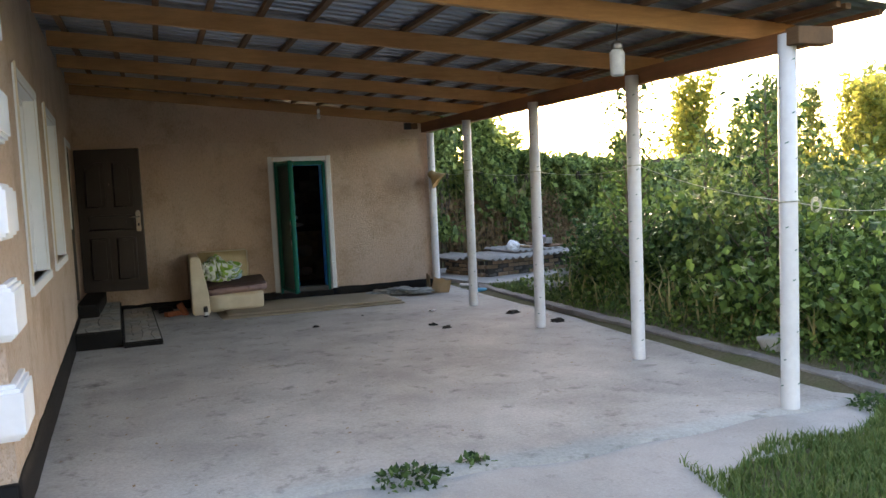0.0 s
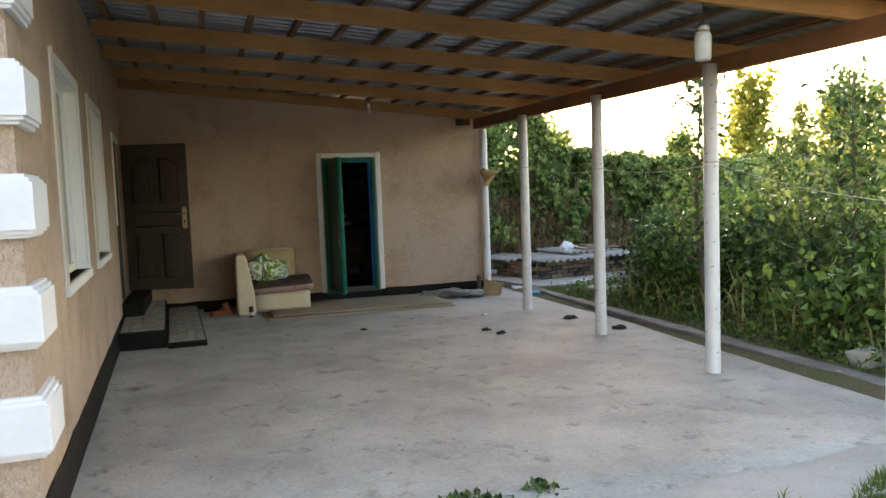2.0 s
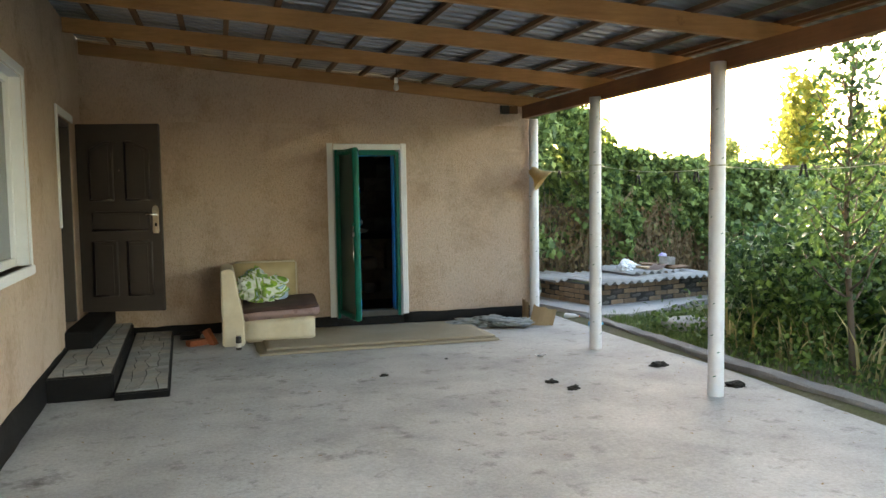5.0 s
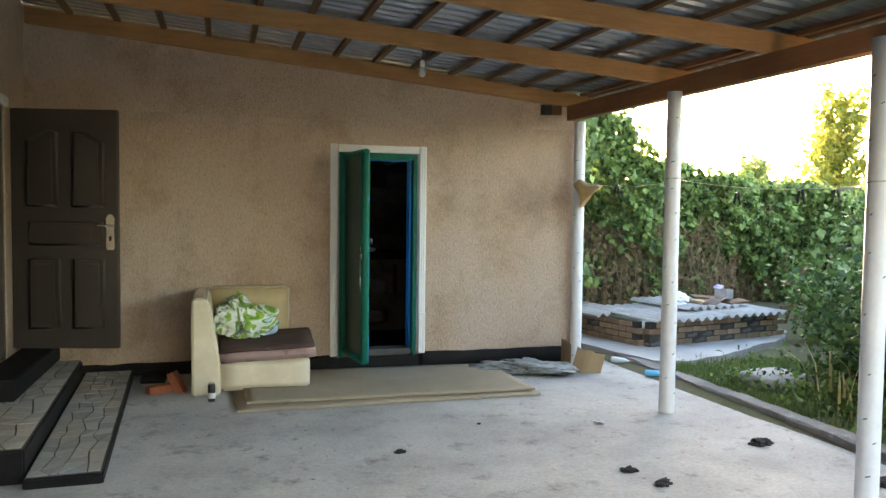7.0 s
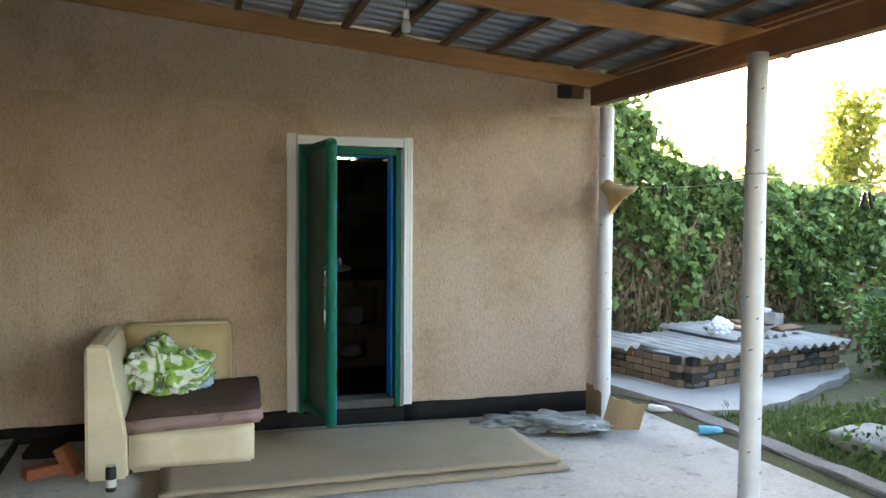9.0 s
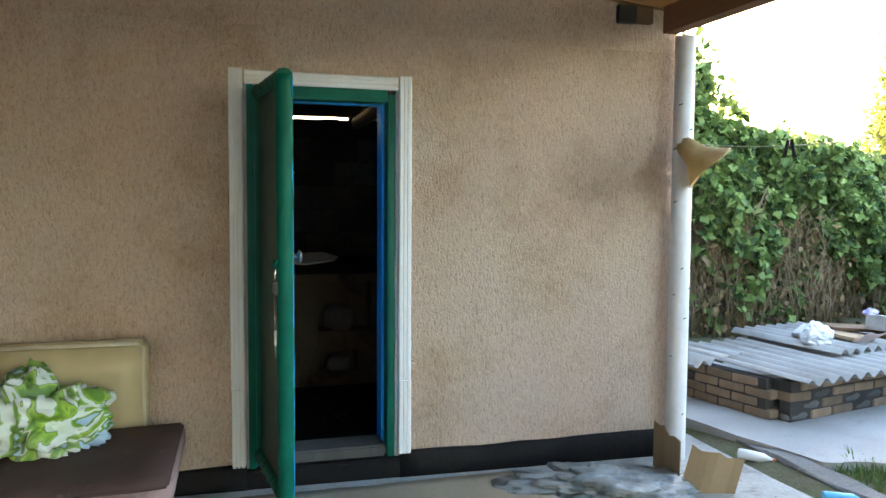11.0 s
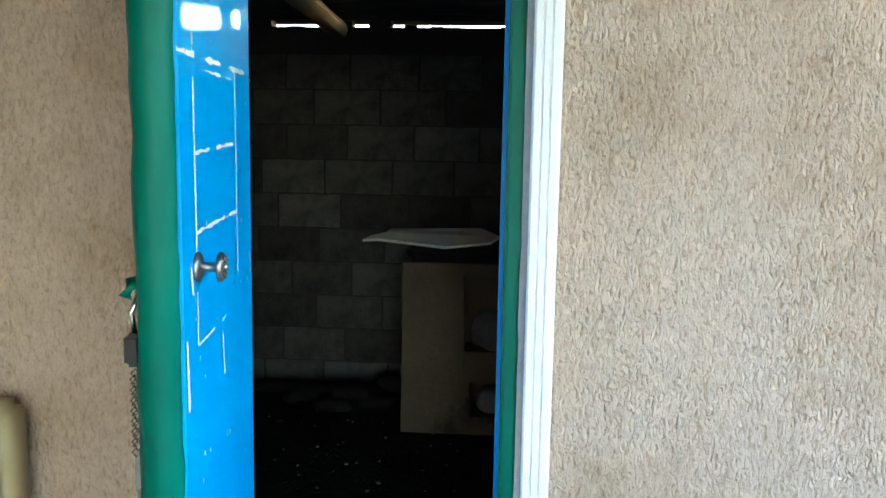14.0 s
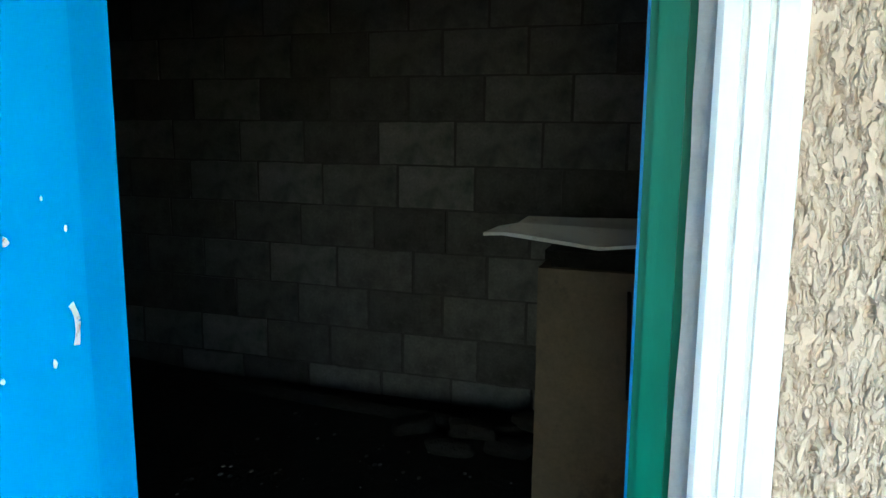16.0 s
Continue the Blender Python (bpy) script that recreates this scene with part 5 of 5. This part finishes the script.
# rubbish heap on the sheets
for i, (x, y, z, w, d, a) in enumerate(((7.40, 13.39, 0.49, 0.5, 0.28, 20), (7.65, 13.59, 0.52, 0.55, 0.2, -15), (7.15, 13.59, 0.51, 0.6, 0.22, 40), (7.85, 13.34, 0.49, 0.35, 0.2, 5))):
    solid("scrap_board", boxes((-w / 2, w / 2, -d / 2, d / 2, 0, 0.028), bevel=0.004), (CARTON, BATTEN, SLATE, BATTEN)[i], "scrap board thrown on the slate sheets", "board", pose(x, y, z, 4, 6 - 3 * i, a), group="scrap on the store")
solid("white_bag", cloth_heap(0.13, 0.11, 0.12, 5, 0.32), WHITE, "crumpled white plastic bag on the slate sheets", "bag", pose(6.90, 13.24, 0.55, 0, 0, 30))
OLD_CARD = material("weathered_card", (0.34, 0.32, 0.29), 0.9, vary=(9, (0.22, 0.20, 0.18)), stains=(14, (0.12, 0.10, 0.08), 0.6, 0.75))
solid("pale_carton", boxes((-0.11, 0.11, -0.08, 0.08, 0, 0.13), bevel=0.006), OLD_CARD, "pale torn carton on the slate sheets", "carton", pose(7.70, 13.39, 0.545, 0, 5, 25))
VIOLET = material("violet_plastic", (0.25, 0.2, 0.5), 0.5, vary=(8, (0.6, 0.55, 0.7)))
solid("violet_bag", cloth_heap(0.06, 0.05, 0.04, 8, 0.3), VIOLET, "violet plastic bag on the slate sheets", "bag", pose(7.65, 13.44, 0.69))
solid("pink_paper", flap(0.34, 0.16, 1), material("pink_paper", (0.62, 0.45, 0.42), 0.9), "pink paper wrapper on the slate sheets", "paper", pose(7.20, 13.16, 0.49, 55, 0, 15))


def bottle(mat, cap):
    ob = thing("plastic_bottle", pose(0, 0, 0), "flattened plastic bottle lying in the gutter", "bottle", group="bottles in the gutter")
    part("body", lathe(bmesh.new(), [(0.03, 0.0), (0.034, 0.01), (0.033, 0.15), (0.014, 0.20), (0.013, 0.215)], 14), mat, ob)
    part("cap", lathe(bmesh.new(), [(0.015, 0.2155), (0.0155, 0.22), (0.015, 0.235)], 14), cap, ob)
    return ob


ORANGE = material("orange_plastic", (0.75, 0.16, 0.03), 0.4)
BLUEP = material("light_blue_plastic", (0.10, 0.45, 0.70), 0.35)
bottle(WHITE, ORANGE).matrix_basis = pose(5.36, 12.20, 0.034, 90, 0, 35)
bottle(BLUEP, WHITE).matrix_basis = pose(5.33, 11.45, 0.034, 90, 0, 60)
solid("concrete_lump", rough_stone(0.42, 0.30, 0.10, 6), OLD_CONCRETE, "flat lump of pale concrete in the grass", "lump", pose(6.25, 10.62, 0.11))
solid("concrete_lump", rough_stone(0.20, 0.16, 0.12, 3), OLD_CONCRETE, "rounded grey stone among the weeds", "stone", pose(5.95, 5.55, 0.10))
solid("leaning_plank", boxes((-0.05, 0.05, -0.012, 0.012, 0, 1.75), bevel=0.004), CARTON, "weathered pale plank leaning on the wall end", "plank", pose(5.06, 12.62, -0.02, 0, 1.5, 15))
rope = thing("washing_line", pose(0, 0, 0), "pale washing line tied from post to post", "washing line")
hooks = [(5.03, 12.30, 2.02), (4.82, 10.14, 1.96), (4.82, 8.06, 1.86), (4.82, 6.05, 1.84), (4.82, 4.17, 1.50), (5.35, 3.6, 1.46)]
for p, q in zip(hooks, hooks[1:]):
    p, q = Vector(p), Vector(q)
    part("line", tube(bmesh.new(), [p.lerp(q, s / 8) - Vector((0, 0, 0.05 * math.sin(math.pi * s / 8))) for s in range(9)], 0.003, 5), ROPE, rope)
for x, y, z in hooks[1:5]:
    part("knot", tube(bmesh.new(), [(x - 0.075 + 0.07 * math.cos(a), y + 0.07 * math.sin(a), z + 0.003 * a) for a in (math.tau * i / 12 for i in range(13))], 0.006, 5), ROPE, rope)
part("coil", tube(bmesh.new(), [(4.93 + 0.045 * math.cos(a), 4.10, 1.46 + 0.045 * math.sin(a) + 0.002 * a) for a in (math.tau * i / 10 for i in range(26))], 0.005, 5), ROPE, rope, "small coil of spare line")
for i, (y, dz) in enumerate(((8.75, 0), (8.45, 0), (11.2, 0), (7.2, 0), (9.4, 0))):
    z = 1.83 if y < 10 else 1.95
    bm = bmesh.new()
    tube(bm, [(4.82, y - 0.012, z + 0.01), (4.825, y - 0.03, z - 0.08)], 0.010, 6), tube(bm, [(4.82, y + 0.012, z + 0.01), (4.815, y + 0.03, z - 0.07)], 0.010, 6)
    part("peg", bm, BLACK_IRON, rope, "black clothes peg")


# ---- plants ----
def leaf_object(name, centres, size, mat, parent=None, **kw):
    v, f = leaves(centres, size, **kw)
    ob = new(name, from_arrays(name, v, f, mat))
    ob.parent = parent
    return ob


def shrub(h, w, n, mat, leaf, seed, label, cat="shrub", stems=9):
    """Several thin stems that fan out, leaves clustered along side twigs."""
    r = random.Random(seed)
    ob = thing("shrub", pose(0, 0, 0), label, cat, group="shrubs behind the kerb")
    bm = bmesh.new()
    cs = []
    for i in range(stems):
        a = math.tau * i / stems + r.uniform(-0.4, 0.4)
        lean = r.uniform(0.15, 1.0) * w
        top = Vector((math.cos(a) * lean, math.sin(a) * lean, h * r.uniform(0.6, 1.05)))
        pts = [Vector((math.cos(a) * 0.05, math.sin(a) * 0.05, -0.06)).lerp(top, s / 6) + Vector((0, 0, 0.12 * h * math.sin(s / 6 * math.pi))) for s in range(7)]
        part("stem", tube(bmesh.new(), pts, 0.010, 5, 0.4), BARK, ob)
        for k in range(n // stems):
            s = r.uniform(0.12, 1.0)
            p = pts[min(5, int(s * 6))].lerp(pts[min(6, int(s * 6) + 1)], s * 6 % 1)
            q = 0.20 * w + 0.08
            cs.append((p.x + r.gauss(0, q), p.y + r.gauss(0, q), max(0.05, p.z + r.gauss(0, 0.13 * h))))
    leaf_object("crown", np.array(cs), leaf, mat, ob, droop=0.5, aspect=1.35)
    return ob


def sapling(h, n, mat, leaf, seed, label, spread=0.35, branches=16, name="young_tree", group=""):
    """Upright trunk with ascending branches, leaves along them."""
    r = random.Random(seed)
    ob = thing(name, pose(0, 0, 0), label, "tree", group=group)
    bm = bmesh.new()
    trunk = [Vector((0.05 * math.sin(s * 0.9 + seed), 0.05 * math.cos(s * 0.7 + seed) - 0.05, -0.08 + h * s / 8)) for s in range(9)]
    tube(bm, trunk, 0.010 * h, 7, 0.25)
    part("trunk", bm, BARK, ob)
    limbs = bmesh.new()
    cs = []
    per = max(4, n // branches)
    for i in range(branches):
        s = 0.22 + 0.74 * i / branches
        p0 = trunk[int(s * 8)].lerp(trunk[min(8, int(s * 8) + 1)], s * 8 % 1)
        a = i * 2.4 + r.uniform(-0.4, 0.4)
        L = spread * h * (1.05 - 0.75 * s) * r.uniform(0.7, 1.2)
        pts = [p0 + Vector((math.cos(a) * L * (k / 4) ** 0.8 * 0.75, math.sin(a) * L * (k / 4) ** 0.8 * 0.75, L * k / 4 * (0.55 + 0.25 * k / 4))) for k in range(5)]
        tube(limbs, pts, 0.0042 * h, 5, 0.3)
        for k in range(per):
            t = r.uniform(0.15, 1.05) * 4
            p = pts[min(3, int(t))].lerp(pts[min(4, int(t) + 1)], min(1, t - int(t)))
            q = 0.022 * h + 0.02
            cs.append((p.x + r.gauss(0, q), p.y + r.gauss(0, q), p.z + r.gauss(0, q)))
    part("branchwork", limbs, BARK, ob)
    leaf_object("crown", np.array(cs), leaf, mat, ob, droop=0.15, aspect=2.0)
    return ob


def place(ob, first, m):
    if first:
        ob.matrix_basis = m
        return ob
    return copy_thing(ob, m)


LOW = "low broad-leaved green bush behind the kerb"
kinds = [shrub(1.0, 0.55, 2300, LEAF_BUSH, 0.074, 1, LOW), shrub(1.25, 0.60, 2600, LEAF_DARK, 0.088, 2, "dark green leafy bush in the garden bed"), shrub(0.75, 0.50, 1200, LEAF_BUSH, 0.08, 3, "small pale green bush in the garden bed"),
         shrub(1.35, 0.75, 2200, LEAF_TREE, 0.095, 4, "tall spreading garden bush with dull green leaves")]
spots = []
r = random.Random(12)
for k, (x, y, kind, s) in enumerate(((6.75, 9.65, 1, 0.85), (7.15, 10.4, 1, 0.85), (7.7, 11.0, 1, 0.95), (6.5, 9.0, 0, 0.85), (7.2, 9.3, 1, 1.1), (7.2, 8.2, 2, 1.05), (6.75, 7.2, 2, 0.95),
                                    (7.4, 7.5, 3, 1.0), (6.5, 6.2, 2, 1.2), (7.3, 6.1, 0, 1.15), (6.7, 5.4, 0, 1.0), (7.6, 5.2, 1, 1.1), (6.9, 4.6, 2, 1.2), (7.9, 4.3, 0, 1.1), (6.5, 4.9, 2, 1.0),
                                    (8.4, 6.4, 3, 1.0), (8.6, 8.6, 3, 1.0), (8.3, 9.9, 3, 1.0), (9.6, 5.2, 3, 1.1), (9.8, 7.4, 3, 1.1), (10.2, 9.6, 3, 1.1), (9.3, 11.4, 3, 1.15), (8.9, 12.6, 0, 1.1),
                                    (11.6, 6.2, 3, 1.3), (11.8, 8.6, 3, 1.3), (11.6, 11.2, 3, 1.4), (10.6, 13.2, 3, 1.3), (12.4, 13.6, 3, 1.5), (9.0, 3.7, 0, 1.2), (10.8, 4.0, 3, 1.2), (13.5, 5.0, 3, 1.5), (14.0, 8.5, 3, 1.5), (13.8, 11.5, 3, 1.6))):
    m = pose(x, y, 0.03, 0, 0, r.uniform(0, 360)) @ Matrix.Diagonal((s, s, s * r.uniform(0.85, 1.1), 1))
    if kinds[kind].matrix_basis.translation.length == 0:
        kinds[kind].matrix_basis = m
    else:
        c = copy_thing(kinds[kind], pose(0, 0, 0))
        c.matrix_basis = m

sapling(3.2, 1500, LEAF_DARK, 0.075, 2, "slim young fruit tree with upright twigs", 0.23, 34).matrix_basis = pose(6.10, 8.15, 0.03)
sapling(2.75, 800, LEAF_DARK, 0.10, 5, "young fruit tree with dense dark leaves", 0.26, 20).matrix_basis = pose(6.95, 6.75, 0.03)
sapling(2.4, 550, LEAF_TREE, 0.10, 8, "slender young tree behind the bushes", 0.26, 18).matrix_basis = pose(7.9, 8.9, 0.03)
sapling(3.4, 1500, LEAF_TREE, 0.12, 11, "garden tree with a loose green crown", 0.36, 22).matrix_basis = pose(10.6, 10.4, 0.03)
sapling(3.3, 1300, LEAF_DARK, 0.12, 14, "dark leafy garden tree", 0.34, 20).matrix_basis = pose(10.4, 5.2, 0.03)

# distant trees; the evening sun on them is put into their leaf colour
far = [sapling(6.2, 1800, LEAF_SUN_TINT, 0.22, 21, "tall distant poplar with sunlight put into its yellow-green leaf colour", 0.20, 34, "poplar_tree", "distant trees"),
       sapling(5.4, 2200, LEAF_SUN_TINT, 0.24, 22, "distant tree with sunlight put into its yellow leaf colour", 0.36, 30, "distant_tree", "distant trees"),
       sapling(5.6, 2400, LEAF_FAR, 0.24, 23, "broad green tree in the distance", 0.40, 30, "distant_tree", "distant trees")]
used = set()
for x, y, k, s in ((6.4, 25.5, 2, 1.0), (7.5, 26, 2, 1.05), (8.6, 25.5, 2, 1.0), (11.8, 25.5, 1, 0.80), (13.2, 26.5, 1, 0.72), (17.4, 25, 1, 0.62), (18.9, 27, 1, 0.68), (20.6, 25, 2, 1.02), (22.0, 27, 1, 0.9), (23.4, 25.5, 0, 0.78), (25.6, 26, 2, 0.9), (26.6, 26, 0, 0.90), (27.9, 26, 0, 0.92), (29.4, 25, 2, 1.0),
                   (31.5, 26, 1, 1.15), (34.5, 27, 0, 1.1), (15.4, 28, 1, 0.55), (24.5, 20, 2, 0.85), (30, 17, 2, 1.0), (27, 12, 2, 0.95), (33, 20, 1, 1.1), (21.5, 16, 2, 0.60), (36, 14, 0, 1.1), (24, 8, 2, 0.9), (30, 6, 1, 1.0), (38, 24, 0, 1.2), (19.5, 21, 1, 0.58), (28, 22, 1, 0.85)):
    m = pose(x, y, 0.0, 0, 0, r.uniform(0, 360)) @ Matrix.Diagonal((s, s, s, 1))
    if k in used:
        c = copy_thing(far[k], pose(0, 0, 0))
        c.matrix_basis = m
    else:
        used.add(k)
        far[k].matrix_basis = m


# hedge of climbing vine with a dark backing behind it
def hedge():
    ob = thing("vine_hedge", pose(0, 0, 0), "tall hedge of climbing vine with bare brown stems at its foot", "hedge")
    g = np.random.default_rng(4)

    def front(x):
        return 16.1 + 0.10 * (x - 6) + 0.25 * np.sin(x * 1.3) + 0.12 * np.sin(x * 3.1)

    def top(x):
        return 2.50 - 0.11 * np.clip(x - 8.6, 0, 3.5) + 0.10 * np.sin(x * 1.7 + 1) + 0.07 * np.sin(x * 4.3) + np.where(x < 8.4, 1.15 * np.clip((8.4 - x) / 1.3, 0, 1) ** 1.3, 0)

    n = 62000
    x = g.uniform(5.0, 17.0, n)
    z = g.uniform(0.0, 1.0, n) ** 0.8 * top(x) + g.normal(0, 0.05, n)
    lump = 0.26 * np.sin(x * 2.3 + z * 1.9) + 0.20 * np.sin(x * 5.1 - z * 3.7) + 0.12 * np.sin(x * 11.3 + z * 9.1) + 0.35 * np.clip(1 - np.abs(z - top(x) * 0.72) / 1.2, 0, 1)
    y = front(x) - lump + np.abs(g.normal(0, 0.10, n))
    keep = (z > 1.25 + 0.3 * np.sin(x * 2.0) - 0.8 * (x > 9.6)) | (g.uniform(0, 1, n) < 0.16)
    c = np.stack([x, y, z], 1)[keep]
    leaf_object("foliage", c, 0.115, LEAF_HEDGE, ob, droop=0.9, aspect=1.25, facing=(0, -0.5, -0.2))
    n = 7000
    x = g.uniform(5.0, 17.0, n)
    c = np.stack([x, front(x) + g.uniform(-0.25, 1.1, n), top(x) + g.normal(0, 0.07, n)], 1)
    leaf_object("hedge_top", c, 0.12, LEAF_HEDGE, ob, droop=0.4, aspect=1.25)
    n = 3500
    x = g.uniform(5.0, 11.0, n)
    z = g.uniform(0.05, 1.5, n)
    leaf_object("dry_foliage", np.stack([x, front(x) + g.normal(-0.05, 0.15, n), z], 1), 0.09, LEAF_DRY, ob, droop=1.2)
    bm = bmesh.new()
    r = random.Random(6)
    for i in range(420):
        x = r.uniform(5.0, 11.5)
        y = float(front(np.array(x))) + r.uniform(-0.25, 0.25)
        pts = [Vector((x + 0.12 * k * r.uniform(-1, 1) * 0.6, y + r.uniform(-0.08, 0.08), 0.02 + (0.35 + r.uniform(0, 0.12)) * k)) for k in range(5)]
        tube(bm, pts, r.uniform(0.004, 0.010), 4, 0.6)
    part("undergrowth", bm, DRY_STEM, ob, "bare brown vine stems")
    return ob


hedge()
# unseen dark sheet added behind the leaves to fill the gaps
backing = boxes((4.9, 17.2, 17.5, 17.6, 0, 2.3))
bmesh.ops.subdivide_edges(backing, edges=backing.edges, cuts=6, use_grid_fill=True)
solid("old_fence", backing, BARK, "unseen dark backing added behind the hedge foliage", "fence")

# broken picket fence in the garden
fence = thing("picket_fence", pose(9.4, 14.2, 0, 0, 0, -8), "leaning grey picket fence in the garden", "fence")
for i in range(16):
    part("slat", boxes((-0.03, 0.03, -0.01, 0.01, 0.0, 0.95), bevel=0.004), BATTEN, fence, "", pose(0.16 * i, 0, 0, 0, r.uniform(15, 32), 0))
part("rail", boxes((-0.05, 2.7, 0.012, 0.04, 0.62, 0.67)), BATTEN, fence)
part("rail", boxes((-0.05, 2.7, 0.012, 0.04, 0.25, 0.30)), BATTEN, fence)


# vine climbing beside the shed wall
def side_vine():
    g = np.random.default_rng(8)
    n = 6500
    z = g.uniform(0.7, 4.1, n)
    w = 0.35 + 0.25 * np.sin(z * 2.2) + np.where(z > 1.6, 0.25, 0)
    x = 5.75 + g.normal(0, 0.45, n) * w + 0.22 * np.sin(z * 3)
    y = 14.9 + g.normal(0, 0.25, n)
    ob = thing("climbing_vine", pose(0, 0, 0), "green vine climbing at the end of the shed", "vine")
    leaf_object("foliage", np.stack([x, y, z], 1), 0.12, LEAF_HEDGE, ob, droop=1.0, aspect=1.3)
    bm = bmesh.new()
    r = random.Random(2)
    for i in range(26):
        x0 = r.uniform(5.4, 6.2)
        tube(bm, [(x0 + 0.06 * k * r.uniform(-1, 1), 14.9 + r.uniform(-0.15, 0.15), 0.75 * k) for k in range(6)], 0.010, 5, 0.5)
    part("stems", bm, BARK, ob)


side_vine()


def blades(n, fx, h, seed, mat, name, label, z=None):
    """Thin bent grass blades; fx draws a place."""
    g = np.random.default_rng(seed)
    p = np.array([fx(g) for _ in range(n)])
    a = g.uniform(0, math.tau, n)
    hh = h * g.uniform(0.4, 1.3, n)
    lean = hh * g.uniform(0.2, 0.9, n)
    d = np.stack([np.cos(a), np.sin(a), np.zeros(n)], 1)
    s = np.stack([-np.sin(a), np.cos(a), np.zeros(n)], 1) * (0.004 + 0.02 * h)
    up = np.array([0, 0, 1.0])
    mid = p + d * lean[:, None] * 0.35 + up * (hh * 0.65)[:, None]
    tip = p + d * lean[:, None] + up * hh[:, None]
    v = np.stack([p - s, p + s, mid + s * 0.7, mid - s * 0.7, tip], 1).reshape(-1, 3)
    k = (np.arange(n) * 5)[:, None]
    tris = np.concatenate([k + np.array([[0, 1, 2]]), k + np.array([[0, 2, 3]]), k + np.array([[3, 2, 4]])], 0)
    ob = new(name, from_arrays(name, v, tris, mat))
    return tagged(ob, label, "grass", kind="stuff")


def lawn(g):
    while True:
        x, y = g.uniform(2.4, 6.6), g.uniform(0.8, 3.95)
        edge = 3.42 + 0.16 * (x - 3.4) + 0.1 * math.sin(x * 5) if x > 3.35 else -9 + 4.0 * (x - 0.2)
        thin = noise.noise((x * 1.2, y * 1.2, 0)) + 0.7
        if y < edge + 0.05 and g.uniform() < thin + 0.15 * (y > edge - 0.5):
            return (x, y, -0.02)


def bed(g):
    return (5.66 + abs(g.normal(0, 0.9)), g.uniform(3.6, 11.9), 0.02)


def patch(g):
    while True:
        x, y = g.uniform(5.66, 7.3), g.uniform(9.6, 11.75)
        if math.hypot((x - 6.25) / 0.40, (y - 10.62) / 0.30) > 1 and g.uniform() < noise.noise((x * 2, y * 2, 5)) + 0.75:
            return (x, y, 0.03)


blades(34000, lawn, 0.075, 1, GRASS, "lawn_grass", "short patchy grass beside the old concrete")
blades(2600, bed, 0.10, 2, GRASS, "bed_grass", "rough grass and weeds along the kerb")
blades(7000, patch, 0.065, 3, GRASS, "patch_grass", "short green grass by the concrete lump")
STRAWB = leaf_material("straw_blade", (0.30, 0.26, 0.10), (0.45, 0.40, 0.2), 0.3)
blades(170, lambda g: (6.0 + abs(g.normal(0, 0.5)), g.uniform(4.5, 10.0), 0.02), 0.55, 4, STRAWB, "dry_grass", "tall dry straw-coloured grass stalks in the bed")
g = np.random.default_rng(31)
n = 5000
c = np.stack([5.75 + np.abs(g.normal(0, 0.8, n)), g.uniform(3.9, 11.0, n), np.abs(g.normal(0.04, 0.16, n))], 1)
tagged(leaf_object("low_weeds", c, 0.06, LEAF_BUSH, None, droop=0.1), "low leafy weeds along the kerb", "weeds", kind="stuff")
n = 26000
c = np.stack([g.uniform(15, 44, n), g.uniform(-2, 34, n), np.zeros(n)], 1)
c[:, 2] = (1.5 + 0.9 * np.sin(c[:, 0] * 0.7) * np.cos(c[:, 1] * 0.6) + 0.05 * (c[:, 0] - 15)) * g.uniform(0, 1, n) ** 0.45
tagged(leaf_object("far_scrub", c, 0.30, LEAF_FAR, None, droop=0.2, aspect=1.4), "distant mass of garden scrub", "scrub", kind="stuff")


def weed(seed, n, w, h):
    g = np.random.default_rng(seed)
    a, q = g.uniform(0, math.tau, n), w * np.sqrt(g.uniform(0, 1, n))
    ob = thing("weed_tuft", pose(0, 0, 0), "leafy weed tuft growing from a crack in the concrete", "weed", group="weeds in the crack")
    leaf_object("leaves", np.stack([q * np.cos(a), q * np.sin(a) * 0.7, h * g.uniform(0.1, 1, n) * (1.1 - q / w)], 1), 0.05, LEAF_DARK, ob, droop=-0.2)
    bm = bmesh.new()
    for i in range(9):
        b = i * 0.7
        tube(bm, [(0, 0, -0.02), (w * 0.4 * math.cos(b), w * 0.3 * math.sin(b), h * 0.6), (w * 0.9 * math.cos(b), w * 0.6 * math.sin(b), h * 0.5)], 0.003, 4, 0.5)
    part("stems", bm, LEAF_DARK, ob)
    return ob


weed(1, 260, 0.26, 0.13).matrix_basis = pose(1.78, 4.06, 0.0)
weed(2, 60, 0.10, 0.10).matrix_basis = pose(2.22, 4.14, 0.0)
weed(3, 120, 0.18, 0.08).matrix_basis = pose(5.3, 3.95, 0.0)
# small leaves and chips blown over the slab
r = random.Random(77)
bm = bmesh.new()
for i in range(620):
    x, y = r.uniform(-0.2, 5.4), r.uniform(4.1, 12.2)
    s, a, z = r.choice((0.005, 0.007, 0.009, 0.012, 0.018)) * r.uniform(0.8, 1.2), r.uniform(0, 6.28), 0.006
    zz = floor_z(x) + z
    q = [(x + s * math.cos(a + k) * w, y + s * math.sin(a + k) * w, zz + 0.003 * (k > 2)) for k, w in ((0, 1), (1.4, 0.5), (3.1, 1), (4.6, 0.5))]
    bm.faces.new([bm.verts.new(p) for p in q])
tagged(part("blown_litter", bm, DRY_STEM), "dry leaf bits and chips scattered on the slab", "litter", kind="stuff")
